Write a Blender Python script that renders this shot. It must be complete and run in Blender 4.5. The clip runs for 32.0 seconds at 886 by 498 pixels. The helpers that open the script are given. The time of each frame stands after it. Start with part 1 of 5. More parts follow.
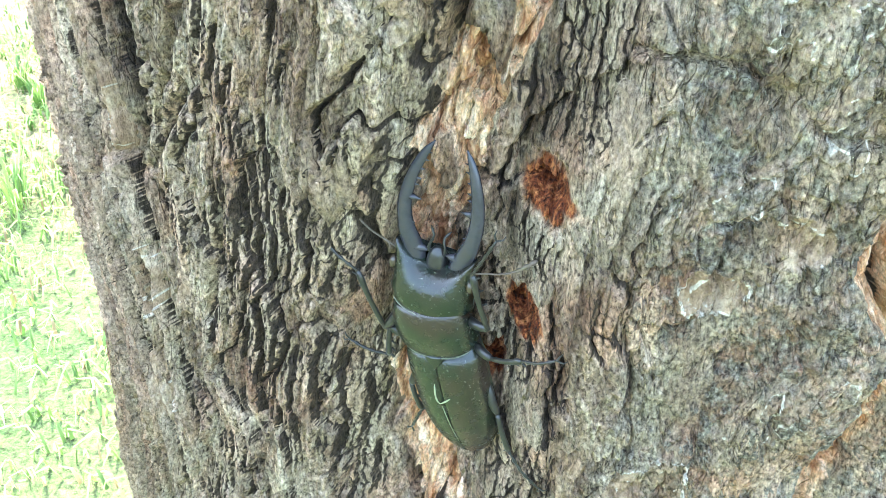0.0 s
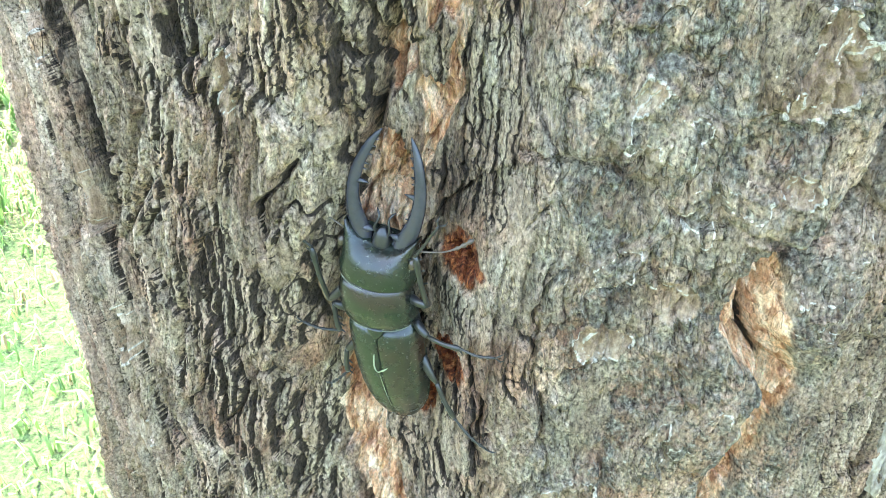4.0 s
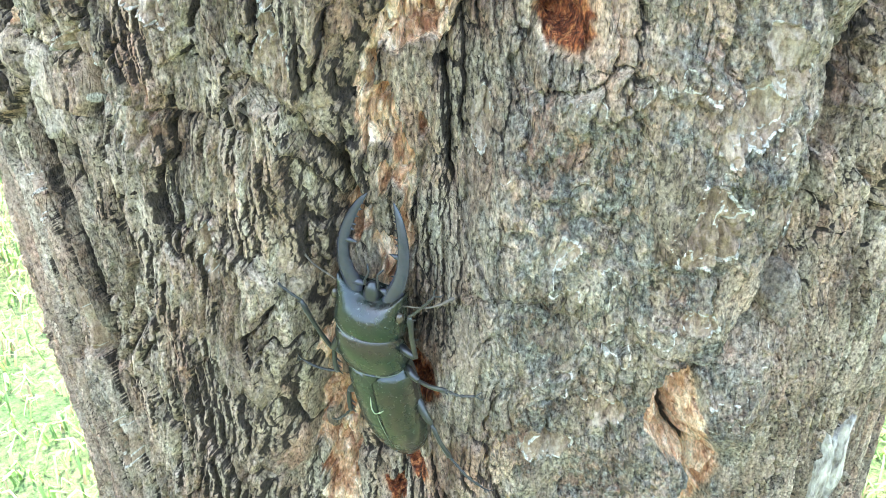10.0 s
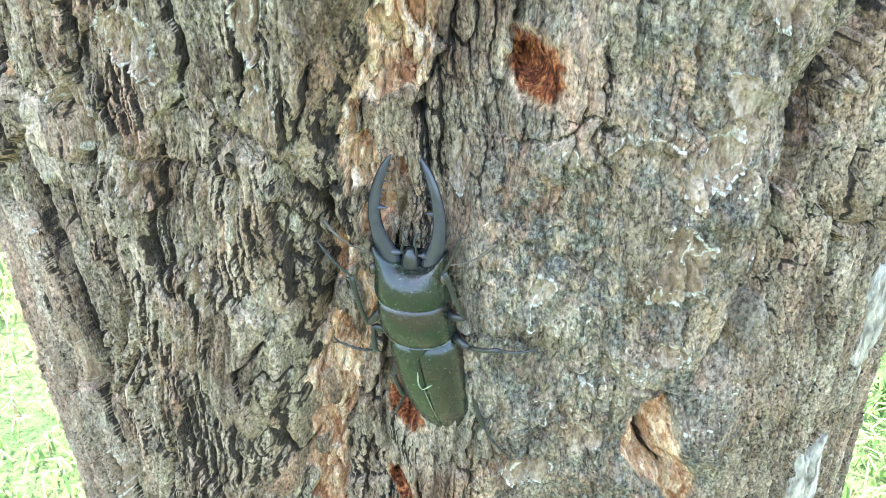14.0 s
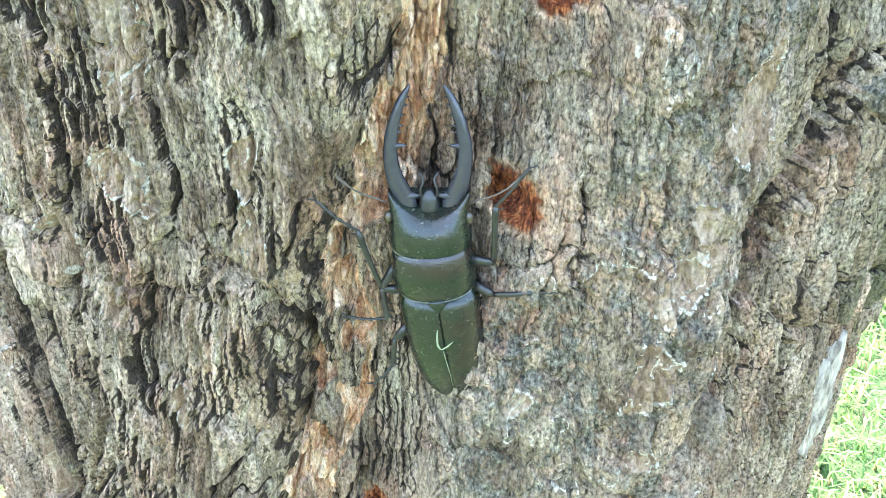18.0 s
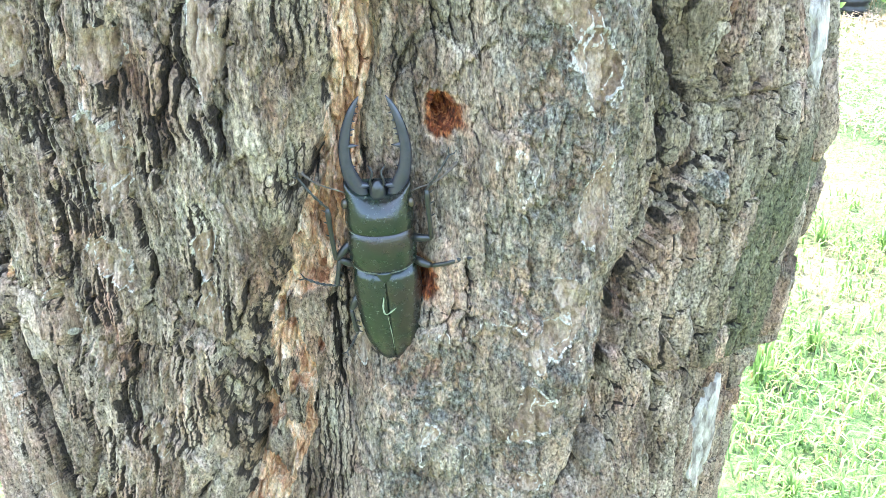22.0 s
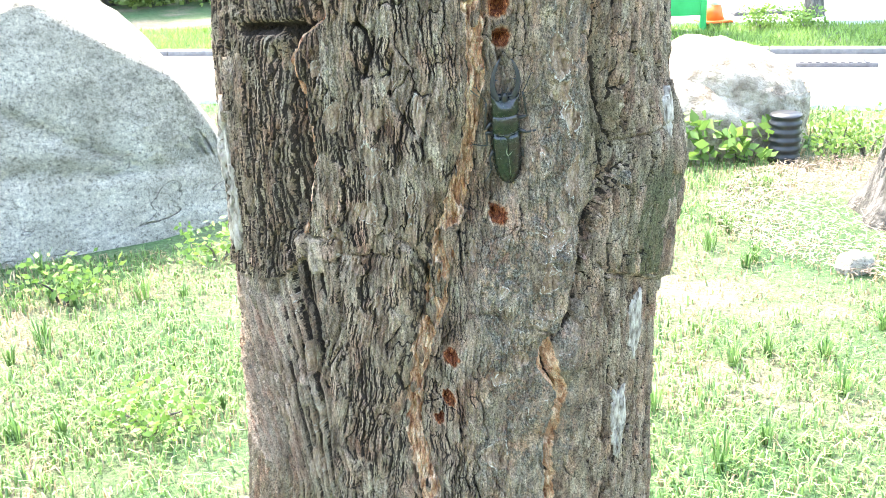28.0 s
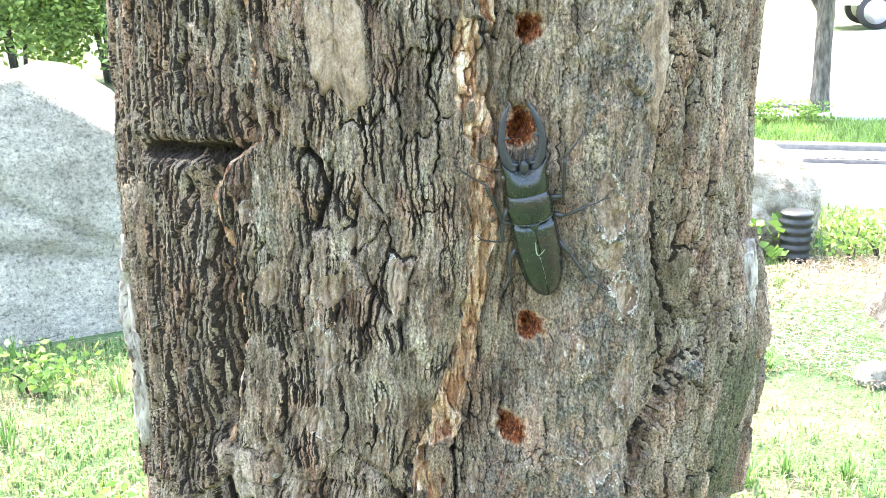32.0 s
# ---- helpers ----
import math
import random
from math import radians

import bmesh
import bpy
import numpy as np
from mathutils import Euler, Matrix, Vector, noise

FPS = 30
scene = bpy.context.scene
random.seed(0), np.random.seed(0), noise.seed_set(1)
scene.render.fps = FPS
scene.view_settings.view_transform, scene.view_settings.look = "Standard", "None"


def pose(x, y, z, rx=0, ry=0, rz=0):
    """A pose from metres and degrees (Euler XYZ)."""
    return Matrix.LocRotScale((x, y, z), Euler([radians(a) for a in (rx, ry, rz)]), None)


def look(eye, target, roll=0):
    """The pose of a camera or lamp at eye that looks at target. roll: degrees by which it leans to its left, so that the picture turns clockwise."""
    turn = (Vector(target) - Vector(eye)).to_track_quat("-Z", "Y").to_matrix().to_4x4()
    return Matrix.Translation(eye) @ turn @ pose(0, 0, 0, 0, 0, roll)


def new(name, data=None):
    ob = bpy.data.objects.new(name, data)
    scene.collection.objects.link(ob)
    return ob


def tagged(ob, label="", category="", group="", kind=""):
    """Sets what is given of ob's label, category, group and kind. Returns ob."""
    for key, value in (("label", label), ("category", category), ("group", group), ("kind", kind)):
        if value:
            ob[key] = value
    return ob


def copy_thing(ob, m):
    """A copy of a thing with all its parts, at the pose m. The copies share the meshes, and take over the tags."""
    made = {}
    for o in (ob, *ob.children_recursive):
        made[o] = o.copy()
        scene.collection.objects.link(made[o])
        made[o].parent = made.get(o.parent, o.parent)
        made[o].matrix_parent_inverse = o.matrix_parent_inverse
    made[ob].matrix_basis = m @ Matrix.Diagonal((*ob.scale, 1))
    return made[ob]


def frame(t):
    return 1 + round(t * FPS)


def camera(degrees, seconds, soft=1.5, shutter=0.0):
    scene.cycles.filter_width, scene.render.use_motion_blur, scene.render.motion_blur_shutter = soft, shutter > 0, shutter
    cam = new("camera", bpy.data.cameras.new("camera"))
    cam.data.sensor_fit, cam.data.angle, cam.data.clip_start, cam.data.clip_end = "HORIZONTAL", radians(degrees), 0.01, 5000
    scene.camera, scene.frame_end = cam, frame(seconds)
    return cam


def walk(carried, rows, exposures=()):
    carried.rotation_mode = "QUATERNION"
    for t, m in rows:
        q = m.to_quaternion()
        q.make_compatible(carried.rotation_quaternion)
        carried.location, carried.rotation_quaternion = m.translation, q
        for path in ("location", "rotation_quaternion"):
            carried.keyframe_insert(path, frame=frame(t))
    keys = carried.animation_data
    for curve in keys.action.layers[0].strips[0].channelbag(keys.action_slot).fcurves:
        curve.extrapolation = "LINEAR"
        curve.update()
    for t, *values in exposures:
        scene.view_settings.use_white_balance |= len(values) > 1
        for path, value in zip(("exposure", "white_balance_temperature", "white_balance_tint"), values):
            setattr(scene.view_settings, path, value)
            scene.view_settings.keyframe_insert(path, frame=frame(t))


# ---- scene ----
cam = camera(45.2, 32.0, 0.6, 0.0)
PATH = [
    (0, (-0.0478, -0.3404, 1.4141), (-0.0836, 1.2802, 0.2427), 0.86),
    (0.5, (-0.0454, -0.3477, 1.4121), (-0.0892, 1.2693, 0.2359), 0.83),
    (1, (-0.0457, -0.3471, 1.4140), (-0.0855, 1.2615, 0.2262), 0.82),
    (1.5, (-0.0424, -0.3498, 1.4185), (-0.0755, 1.2612, 0.2338), 0.77),
    (2, (-0.0380, -0.3537, 1.4266), (-0.0598, 1.2636, 0.2502), 0.57),
    (2.5, (-0.0360, -0.3538, 1.4318), (-0.0445, 1.2630, 0.2545), 0.71),
    (3, (-0.0342, -0.3543, 1.4384), (-0.0316, 1.2680, 0.2686), 0.68),
    (3.5, (-0.0357, -0.3578, 1.4430), (-0.0356, 1.2609, 0.2684), 0.28),
    (5.5, (-0.0263, -0.3692, 1.4720), (-0.0416, 1.2434, 0.2890), -1.20),
    (6, (-0.0277, -0.3695, 1.4746), (-0.0463, 1.2397, 0.2871), -1.42),
    (6.5, (-0.0270, -0.3728, 1.4790), (-0.0498, 1.2370, 0.2923), -1.85),
    (7, (-0.0272, -0.3759, 1.4866), (-0.0456, 1.2429, 0.3122), -1.88),
    (7.5, (-0.0279, -0.3758, 1.4923), (-0.0315, 1.2530, 0.3318), -1.71),
    (8, (-0.0272, -0.3741, 1.4943), (-0.0183, 1.2582, 0.3387), -1.71),
    (8.5, (-0.0258, -0.3758, 1.4936), (-0.0063, 1.2582, 0.3405), -1.69),
    (9, (-0.0270, -0.3787, 1.4933), (-0.0063, 1.2596, 0.3462), -1.88),
    (9.5, (-0.0272, -0.3779, 1.4943), (-0.0013, 1.2577, 0.3436), -2.12),
    (10, (-0.0262, -0.3782, 1.4958), (-0.0007, 1.2569, 0.3444), -2.28),
    (10.5, (-0.0262, -0.3748, 1.4947), (0.0020, 1.2580, 0.3400), -2.38),
    (11, (-0.0250, -0.3751, 1.4965), (0.0105, 1.2526, 0.3348), -2.46),
    (11.5, (-0.0261, -0.3771, 1.4965), (0.0129, 1.2523, 0.3373), -2.47),
    (12, (-0.0287, -0.3798, 1.5003), (0.0115, 1.2505, 0.3425), -2.55),
    (12.5, (-0.0288, -0.3804, 1.5027), (0.0094, 1.2529, 0.3490), -2.67),
    (13, (-0.0288, -0.3795, 1.5030), (0.0122, 1.2543, 0.3503), -2.69),
    (13.5, (-0.0272, -0.3811, 1.5046), (0.0181, 1.2581, 0.3595), -2.58),
    (14, (-0.0248, -0.3837, 1.5078), (0.0280, 1.2619, 0.3723), -2.54),
    (14.5, (-0.0237, -0.3841, 1.5111), (0.0388, 1.2674, 0.3848), -2.58),
    (16.5, (-0.0383, -0.3813, 1.5146), (0.1292, 1.2938, 0.4347), -1.27),
    (17, (-0.0403, -0.3846, 1.5191), (0.1319, 1.2970, 0.4502), -1.20),
    (17.5, (-0.0384, -0.3864, 1.5251), (0.1471, 1.2979, 0.4626), -0.92),
    (18, (-0.0378, -0.3846, 1.5269), (0.1626, 1.3095, 0.4830), -0.80),
    (18.5, (-0.0316, -0.3827, 1.5305), (0.1800, 1.3171, 0.4982), -0.88),
    (19, (-0.0294, -0.3819, 1.5322), (0.1905, 1.3190, 0.5033), -1.00),
    (19.5, (-0.0292, -0.3831, 1.5375), (0.2029, 1.3184, 0.5123), -1.05),
    (20, (-0.0281, -0.3823, 1.5393), (0.2133, 1.3218, 0.5207), -1.04),
    (20.5, (-0.0303, -0.3851, 1.5447), (0.2177, 1.3233, 0.5348), -0.97),
    (21, (-0.0300, -0.3998, 1.5520), (0.2146, 1.3104, 0.5444), -1.03),
    (21.5, (-0.0230, -0.4272, 1.5602), (0.2169, 1.2923, 0.5673), -0.96),
    (22, (-0.0219, -0.4451, 1.5682), (0.1932, 1.2909, 0.5987), -1.21),
    (22.5, (-0.0174, -0.4653, 1.5739), (0.1777, 1.2812, 0.6190), -1.30),
    (23, (-0.0121, -0.4896, 1.5837), (0.1616, 1.2680, 0.6452), -1.46),
    (23.5, (-0.0235, -0.5156, 1.5936), (0.1301, 1.2613, 0.6887), -1.46),
    (24, (-0.0335, -0.5459, 1.6091), (0.0936, 1.2237, 0.6860), -1.84),
    (24.5, (-0.0416, -0.5762, 1.6166), (0.1240, 1.2035, 0.7193), -2.18),
    (25, (-0.0555, -0.6071, 1.6208), (0.1439, 1.1796, 0.7444), -2.45),
    (25.5, (-0.0641, -0.6470, 1.6248), (0.1586, 1.1456, 0.7664), -2.75),
    (27.5, (-0.1445, -0.8409, 1.6419), (0.1476, 1.0133, 0.9513), -3.24),
    (28, (-0.1463, -0.8514, 1.6376), (0.1566, 1.0032, 0.9531), -2.83),
    (28.5, (-0.1389, -0.8667, 1.6322), (0.1794, 0.9838, 0.9437), -2.53),
    (29, (-0.1419, -0.8784, 1.6297), (0.1819, 0.9709, 0.9404), -2.45),
    (29.5, (-0.1512, -0.8827, 1.6366), (0.1782, 0.9721, 0.9648), -2.04),
    (30, (-0.1509, -0.8947, 1.6423), (0.1883, 0.9675, 0.9965), -1.95),
    (30.5, (-0.1498, -0.9080, 1.6473), (0.1970, 0.9681, 1.0476), -1.87),
    (31, (-0.1486, -0.8687, 1.6455), (0.2102, 1.0148, 1.0768), -1.86),
    (31.5, (-0.1323, -0.7643, 1.6382), (0.2277, 1.1252, 1.0900), -1.78),
    (32, (-0.1013, -0.6176, 1.6235), (0.2183, 1.2812, 1.0829), -1.22),
]
walk(cam, [(t, look(eye, target, roll)) for t, eye, target, roll in PATH], [(0.0, 4.32, 7250, 4), (14.0, 4.3, 7200, 5), (20.0, 4.4, 7000, 7), (23.0, 4.3, 6900, 8), (25.0, 4.2, 6850, 8), (28.0, 3.88, 7050, 10), (30.0, 3.83, 7100, 10), (31.0, 3.8, 7350, 9), (32.0, 4.05, 7250, 10)])

# ---- world and sun ----
world = bpy.data.worlds.new("sky")
scene.world = world
world.use_nodes = True
wn = world.node_tree.nodes
sky = wn.new("ShaderNodeTexSky")
sky.sky_type = "NISHITA"
sky.sun_disc = False
sky.sun_elevation = radians(58)
sky.sun_rotation = radians(-20)
sky.air_density, sky.dust_density, sky.ozone_density = 1.0, 2.5, 1.0
wn["Background"].inputs[1].default_value = 0.15
world.node_tree.links.new(sky.outputs[0], wn["Background"].inputs[0])
sun = new("sun", bpy.data.lights.new("sun", "SUN"))
sun.data.energy, sun.data.angle, sun.data.color = 1.3, radians(6), (1.0, 0.97, 0.91)
sun.matrix_world = look((-2.0, 5.4, 9.2), (0, 0, 0))


# ---- materials ----
def material(name, rough=0.8, metal=0.0):
    m = bpy.data.materials.new(name)
    m.use_nodes = True
    b = m.node_tree.nodes["Principled BSDF"]
    b.inputs["Roughness"].default_value, b.inputs["Metallic"].default_value = rough, metal
    return m, m.node_tree.nodes, m.node_tree.links, b


def tex(n, l, kind, scale, stretch=(1, 1, 1), detail=5.0, rough=0.6):
    """A texture in object space with its own stretch."""
    c = n.new("ShaderNodeTexCoord")
    v = n.new("ShaderNodeMapping")
    v.inputs["Scale"].default_value = stretch
    l.new(c.outputs["Object"], v.inputs[0])
    k = n.new("ShaderNodeTex" + kind)
    l.new(v.outputs[0], k.inputs["Vector"])
    k.inputs["Scale"].default_value = scale
    if kind == "Noise":
        k.inputs["Detail"].default_value, k.inputs["Roughness"].default_value = detail, rough
    return k


def ramp(n, l, source, stops):
    r = n.new("ShaderNodeValToRGB")
    e = r.color_ramp.elements
    while len(e) < len(stops):
        e.new(0.5)
    for el, (p, c) in zip(e, stops):
        el.position, el.color = p, (*c, 1)
    l.new(source, r.inputs[0])
    return r.outputs[0]


def mix(n, l, fac, a, b, mode="MIX"):
    m = n.new("ShaderNodeMix")
    m.data_type, m.blend_type = "RGBA", mode
    for sock, val in ((m.inputs[0], fac), (m.inputs[6], a), (m.inputs[7], b)):
        if isinstance(val, (int, float)):
            sock.default_value = val
        elif isinstance(val, tuple):
            sock.default_value = (*val, 1)
        else:
            l.new(val, sock)
    return m.outputs[2]


def bump(n, l, b, height, strength, distance):
    k = n.new("ShaderNodeBump")
    k.inputs["Strength"].default_value, k.inputs["Distance"].default_value = strength, distance
    l.new(height, k.inputs["Height"])
    l.new(k.outputs[0], b.inputs["Normal"])


def attribute(n, name):
    a = n.new("ShaderNodeAttribute")
    a.attribute_name = name
    return a.outputs["Fac"]


def crisp(n, l, source, low, high):
    """A soft mask with its rim drawn sharp."""
    r = n.new("ShaderNodeMapRange")
    r.interpolation_type = "SMOOTHSTEP"
    r.inputs["From Min"].default_value, r.inputs["From Max"].default_value = low, high
    l.new(source, r.inputs[0])
    return r.outputs[0]


def simple(name, stops, scale, rough, bumpy=0.0, distance=0.002, stretch=(1, 1, 1), metal=0.0, spread=0.0):
    """One noise-driven colour ramp with relief; spread: how far single pieces differ in value."""
    m, n, l, b = material(name, rough, metal)
    t = tex(n, l, "Noise", scale, stretch)
    c = ramp(n, l, t.outputs["Fac"], stops)
    if spread:
        o = n.new("ShaderNodeObjectInfo")
        h = n.new("ShaderNodeHueSaturation")
        k = n.new("ShaderNodeMapRange")
        k.inputs["To Min"].default_value, k.inputs["To Max"].default_value = 1 - spread, 1 + spread
        l.new(o.outputs["Random"], k.inputs[0])
        l.new(k.outputs[0], h.inputs["Value"])
        l.new(c, h.inputs["Color"])
        c = h.outputs[0]
    l.new(c, b.inputs["Base Color"])
    if bumpy:
        bump(n, l, b, tex(n, l, "Noise", scale * 3.1, stretch).outputs["Fac"], bumpy, distance)
    return m


def math_node(n, l, op, a, b=0.0, c=None):
    k = n.new("ShaderNodeMath")
    k.operation = op
    for sock, val in zip(k.inputs, (a, b) if c is None else (a, b, c)):
        if isinstance(val, (int, float)):
            sock.default_value = val
        else:
            l.new(val, sock)
    return k.outputs[0]


def crack_lines(n, l, scale, stretch, bands, distort, width):
    """Thin wandering lines: 1 on the line, 0 away from it."""
    t = tex(n, l, "Noise", scale, stretch, 2.5, 0.5)
    t.inputs["Distortion"].default_value = distort
    f = math_node(n, l, "FRACT", math_node(n, l, "MULTIPLY", t.outputs["Fac"], bands))
    d = math_node(n, l, "ABSOLUTE", math_node(n, l, "SUBTRACT", f, 0.5))
    r = n.new("ShaderNodeMapRange")
    r.interpolation_type = "SMOOTHSTEP"
    r.inputs["From Min"].default_value, r.inputs["From Max"].default_value = width, 0.0
    r.inputs["To Min"].default_value, r.inputs["To Max"].default_value = 0.0, 1.0
    l.new(d, r.inputs[0])
    return r.outputs[0], f


def bark_material(name, grey, dark, pale):
    m, n, l, b = material(name, 0.9)
    b.inputs["Specular IOR Level"].default_value = 0.25
    broad = tex(n, l, "Noise", 70, (1, 1, 0.45), 8, 0.68)
    shift = math_node(n, l, "MULTIPLY_ADD", attribute(n, "plate"), 0.14, math_node(n, l, "SUBTRACT", broad.outputs["Fac"], 0.06))
    c = ramp(n, l, shift, [(0.36, dark), (0.5, grey), (0.66, pale)])
    # thin layers of the bark differ in tone
    tier = ramp(n, l, attribute(n, "tier"), [(0.0, (0.64, 0.53, 0.46)), (0.25, (0.92, 0.91, 0.85)), (0.45, (1.25, 1.21, 1.15)), (0.6, (1.08, 0.92, 0.84)), (0.8, (0.86, 0.86, 0.82)), (1.0, (0.7, 0.59, 0.52))])
    c = mix(n, l, 0.8, c, tier, "MULTIPLY")
    tint = ramp(n, l, tex(n, l, "Noise", 48, (1, 1, 0.6), 5, 0.65).outputs["Fac"], [(0.36, (1.14, 0.93, 0.84)), (0.47, (1.02, 0.98, 0.93)), (0.54, (0.96, 0.98, 0.93)), (0.64, (1.08, 1.05, 1.01))])
    c = mix(n, l, 1.0, c, tint, "MULTIPLY")
    lines, saw = crack_lines(n, l, 150, (1, 1, 0.28), 8.0, 0.5, 0.10)
    keep = ramp(n, l, tex(n, l, "Noise", 130, (1, 1, 0.5), 3).outputs["Fac"], [(0.42, (0, 0, 0)), (0.54, (1, 1, 1))])
    lines = math_node(n, l, "MULTIPLY", lines, keep)
    # lichen bloom, grey-green, on the outer layers
    lm = ramp(n, l, tex(n, l, "Noise", 200, (1, 1, 0.85), 5, 0.7).outputs["Fac"], [(0.42, (0, 0, 0)), (0.56, (1, 1, 1))])
    bloom = ramp(n, l, tex(n, l, "Noise", 700, (1, 1, 0.9), 4, 0.65).outputs["Fac"], [(0.36, (0.055, 0.048, 0.038)), (0.5, (0.138, 0.126, 0.103)), (0.64, (0.25, 0.235, 0.195))])
    c = mix(n, l, math_node(n, l, "MULTIPLY", lm, attribute(n, "lichen")), c, bloom)
    mm = ramp(n, l, tex(n, l, "Noise", 160, (1, 1, 0.5), 5, 0.7).outputs["Fac"], [(0.3, (0.2, 0.2, 0.2)), (0.47, (0.85, 0.85, 0.85))])
    c = mix(n, l, math_node(n, l, "MULTIPLY", mm, attribute(n, "moss")), c, (0.092, 0.096, 0.05))
    # smooth tan scars
    pn = tex(n, l, "Noise", 110, (1, 1, 0.6), 7, 0.7)
    pt = ramp(n, l, pn.outputs["Fac"], [(0.36, (0.19, 0.11, 0.07)), (0.5, (0.34, 0.235, 0.16)), (0.64, (0.44, 0.345, 0.262))])
    c = mix(n, l, math_node(n, l, "MULTIPLY", attribute(n, "pale"), ramp(n, l, pn.outputs["Fac"], [(0.34, (0.6, 0.6, 0.6)), (0.5, (1, 1, 1))])), c, pt)
    c = mix(n, l, math_node(n, l, "MULTIPLY", crisp(n, l, attribute(n, "rim"), 0.3, 0.55), 0.85), c, (0.52, 0.47, 0.40))
    # fresh inner bark
    it = ramp(n, l, tex(n, l, "Noise", 190, (1, 1, 0.4), 6, 0.65).outputs["Fac"], [(0.34, (0.27, 0.11, 0.058)), (0.43, (0.52, 0.28, 0.16)), (0.51, (0.68, 0.45, 0.29)), (0.64, (0.8, 0.63, 0.47))])
    it = mix(n, l, 0.85, it, ramp(n, l, attribute(n, "tier"), [(0.0, (0.65, 0.48, 0.38)), (0.25, (0.95, 0.86, 0.8)), (0.55, (1.1, 1.08, 1.06)), (0.8, (1.22, 1.3, 1.38)), (1.0, (1.0, 0.86, 0.76))]), "MULTIPLY")
    c = mix(n, l, crisp(n, l, attribute(n, "inner"), 0.15, 0.75), c, it)
    rt = ramp(n, l, tex(n, l, "Noise", 600, (1, 1, 0.6), 5).outputs["Fac"], [(0.36, (0.06, 0.012, 0.005)), (0.5, (0.2, 0.05, 0.016)), (0.64, (0.42, 0.16, 0.06))])
    c = mix(n, l, attribute(n, "sap"), c, rt)
    # gaps between layers: dark cork brown, with their shade painted into the colour
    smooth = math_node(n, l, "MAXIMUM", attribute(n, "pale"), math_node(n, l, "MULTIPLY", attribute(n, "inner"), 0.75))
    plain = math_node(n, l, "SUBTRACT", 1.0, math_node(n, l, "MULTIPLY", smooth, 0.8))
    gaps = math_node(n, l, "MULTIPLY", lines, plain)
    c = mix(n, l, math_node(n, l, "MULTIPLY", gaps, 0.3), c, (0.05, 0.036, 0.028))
    ragged = math_node(n, l, "MULTIPLY_ADD", tex(n, l, "Noise", 900, (1, 1, 0.6), 3, 0.6).outputs["Fac"], 0.5, math_node(n, l, "SUBTRACT", attribute(n, "cork_shade"), 0.25))
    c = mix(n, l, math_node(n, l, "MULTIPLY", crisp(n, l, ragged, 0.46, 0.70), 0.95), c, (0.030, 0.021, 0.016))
    g = ramp(n, l, tex(n, l, "Noise", 1000, (1, 1, 0.7), 3.5, 0.7).outputs["Fac"], [(0.36, (0.2, 0.18, 0.16)), (0.46, (0.85, 0.85, 0.84)), (0.54, (1.12, 1.12, 1.11)), (0.64, (1.75, 1.74, 1.7))])
    c = mix(n, l, math_node(n, l, "MULTIPLY_ADD", plain, 0.65, 0.25), c, g, "MULTIPLY")
    l.new(c, b.inputs["Base Color"])
    fineb = tex(n, l, "Noise", 850, (1, 1, 0.6), 4, 0.7)
    relief = math_node(n, l, "MULTIPLY_ADD", saw, 0.25, math_node(n, l, "MULTIPLY", fineb.outputs["Fac"], 0.8))
    bump(n, l, b, math_node(n, l, "SUBTRACT", relief, math_node(n, l, "MULTIPLY", gaps, 0.6)), 1.0, 0.0018)
    return m


M_BARK = bark_material("pine_bark", (0.262, 0.206, 0.16), (0.13, 0.088, 0.066), (0.40, 0.336, 0.272))
M_FAR_BARK = simple("far_bark", [(0.34, (0.035, 0.031, 0.026)), (0.5, (0.09, 0.083, 0.07)), (0.66, (0.17, 0.16, 0.14))], 26, 0.95, 1.0, 0.02, (1, 1, 0.3))
M_CHITIN, cn, cl, cb = material("green_black_chitin", 0.36)
cb.inputs["Specular IOR Level"].default_value = 0.55
chit = ramp(cn, cl, tex(cn, cl, "Noise", 70, (1, 1, 0.6), 5, 0.6).outputs["Fac"], [(0.36, (0.004, 0.011, 0.006)), (0.5, (0.007, 0.012, 0.008)), (0.62, (0.016, 0.010, 0.008))])
dust = ramp(cn, cl, tex(cn, cl, "Noise", 900, (1, 1, 1), 5, 0.7).outputs["Fac"], [(0.62, (0, 0, 0)), (0.72, (0.7, 0.7, 0.7))])
cl.new(mix(cn, cl, dust, chit, (0.22, 0.23, 0.19)), cb.inputs["Base Color"])
cl.new(ramp(cn, cl, tex(cn, cl, "Noise", 400, (1, 1, 1), 4).outputs["Fac"], [(0.35, (0.17, 0.17, 0.17)), (0.65, (0.3, 0.3, 0.3))]), cb.inputs["Roughness"])
bump(cn, cl, cb, tex(cn, cl, "Noise", 1400, (1, 1, 1), 4).outputs["Fac"], 0.35, 0.0003)
M_JAW = simple("blue_grey_jaw", [(0.3, (0.02, 0.021, 0.029)), (0.55, (0.032, 0.032, 0.041)), (0.8, (0.034, 0.028, 0.028))], 200, 0.24, 0.25, 0.0002)
M_LEG = simple("leg_chitin", [(0.3, (0.008, 0.008, 0.009)), (0.7, (0.026, 0.025, 0.024))], 300, 0.3, 0.3, 0.0002)
M_FEEL = simple("antenna_chitin", [(0.3, (0.05, 0.035, 0.025)), (0.7, (0.11, 0.085, 0.065))], 500, 0.5)
M_BEAD = simple("waxy_rim", [(0.3, (0.045, 0.055, 0.04)), (0.7, (0.15, 0.16, 0.12))], 700, 0.4)
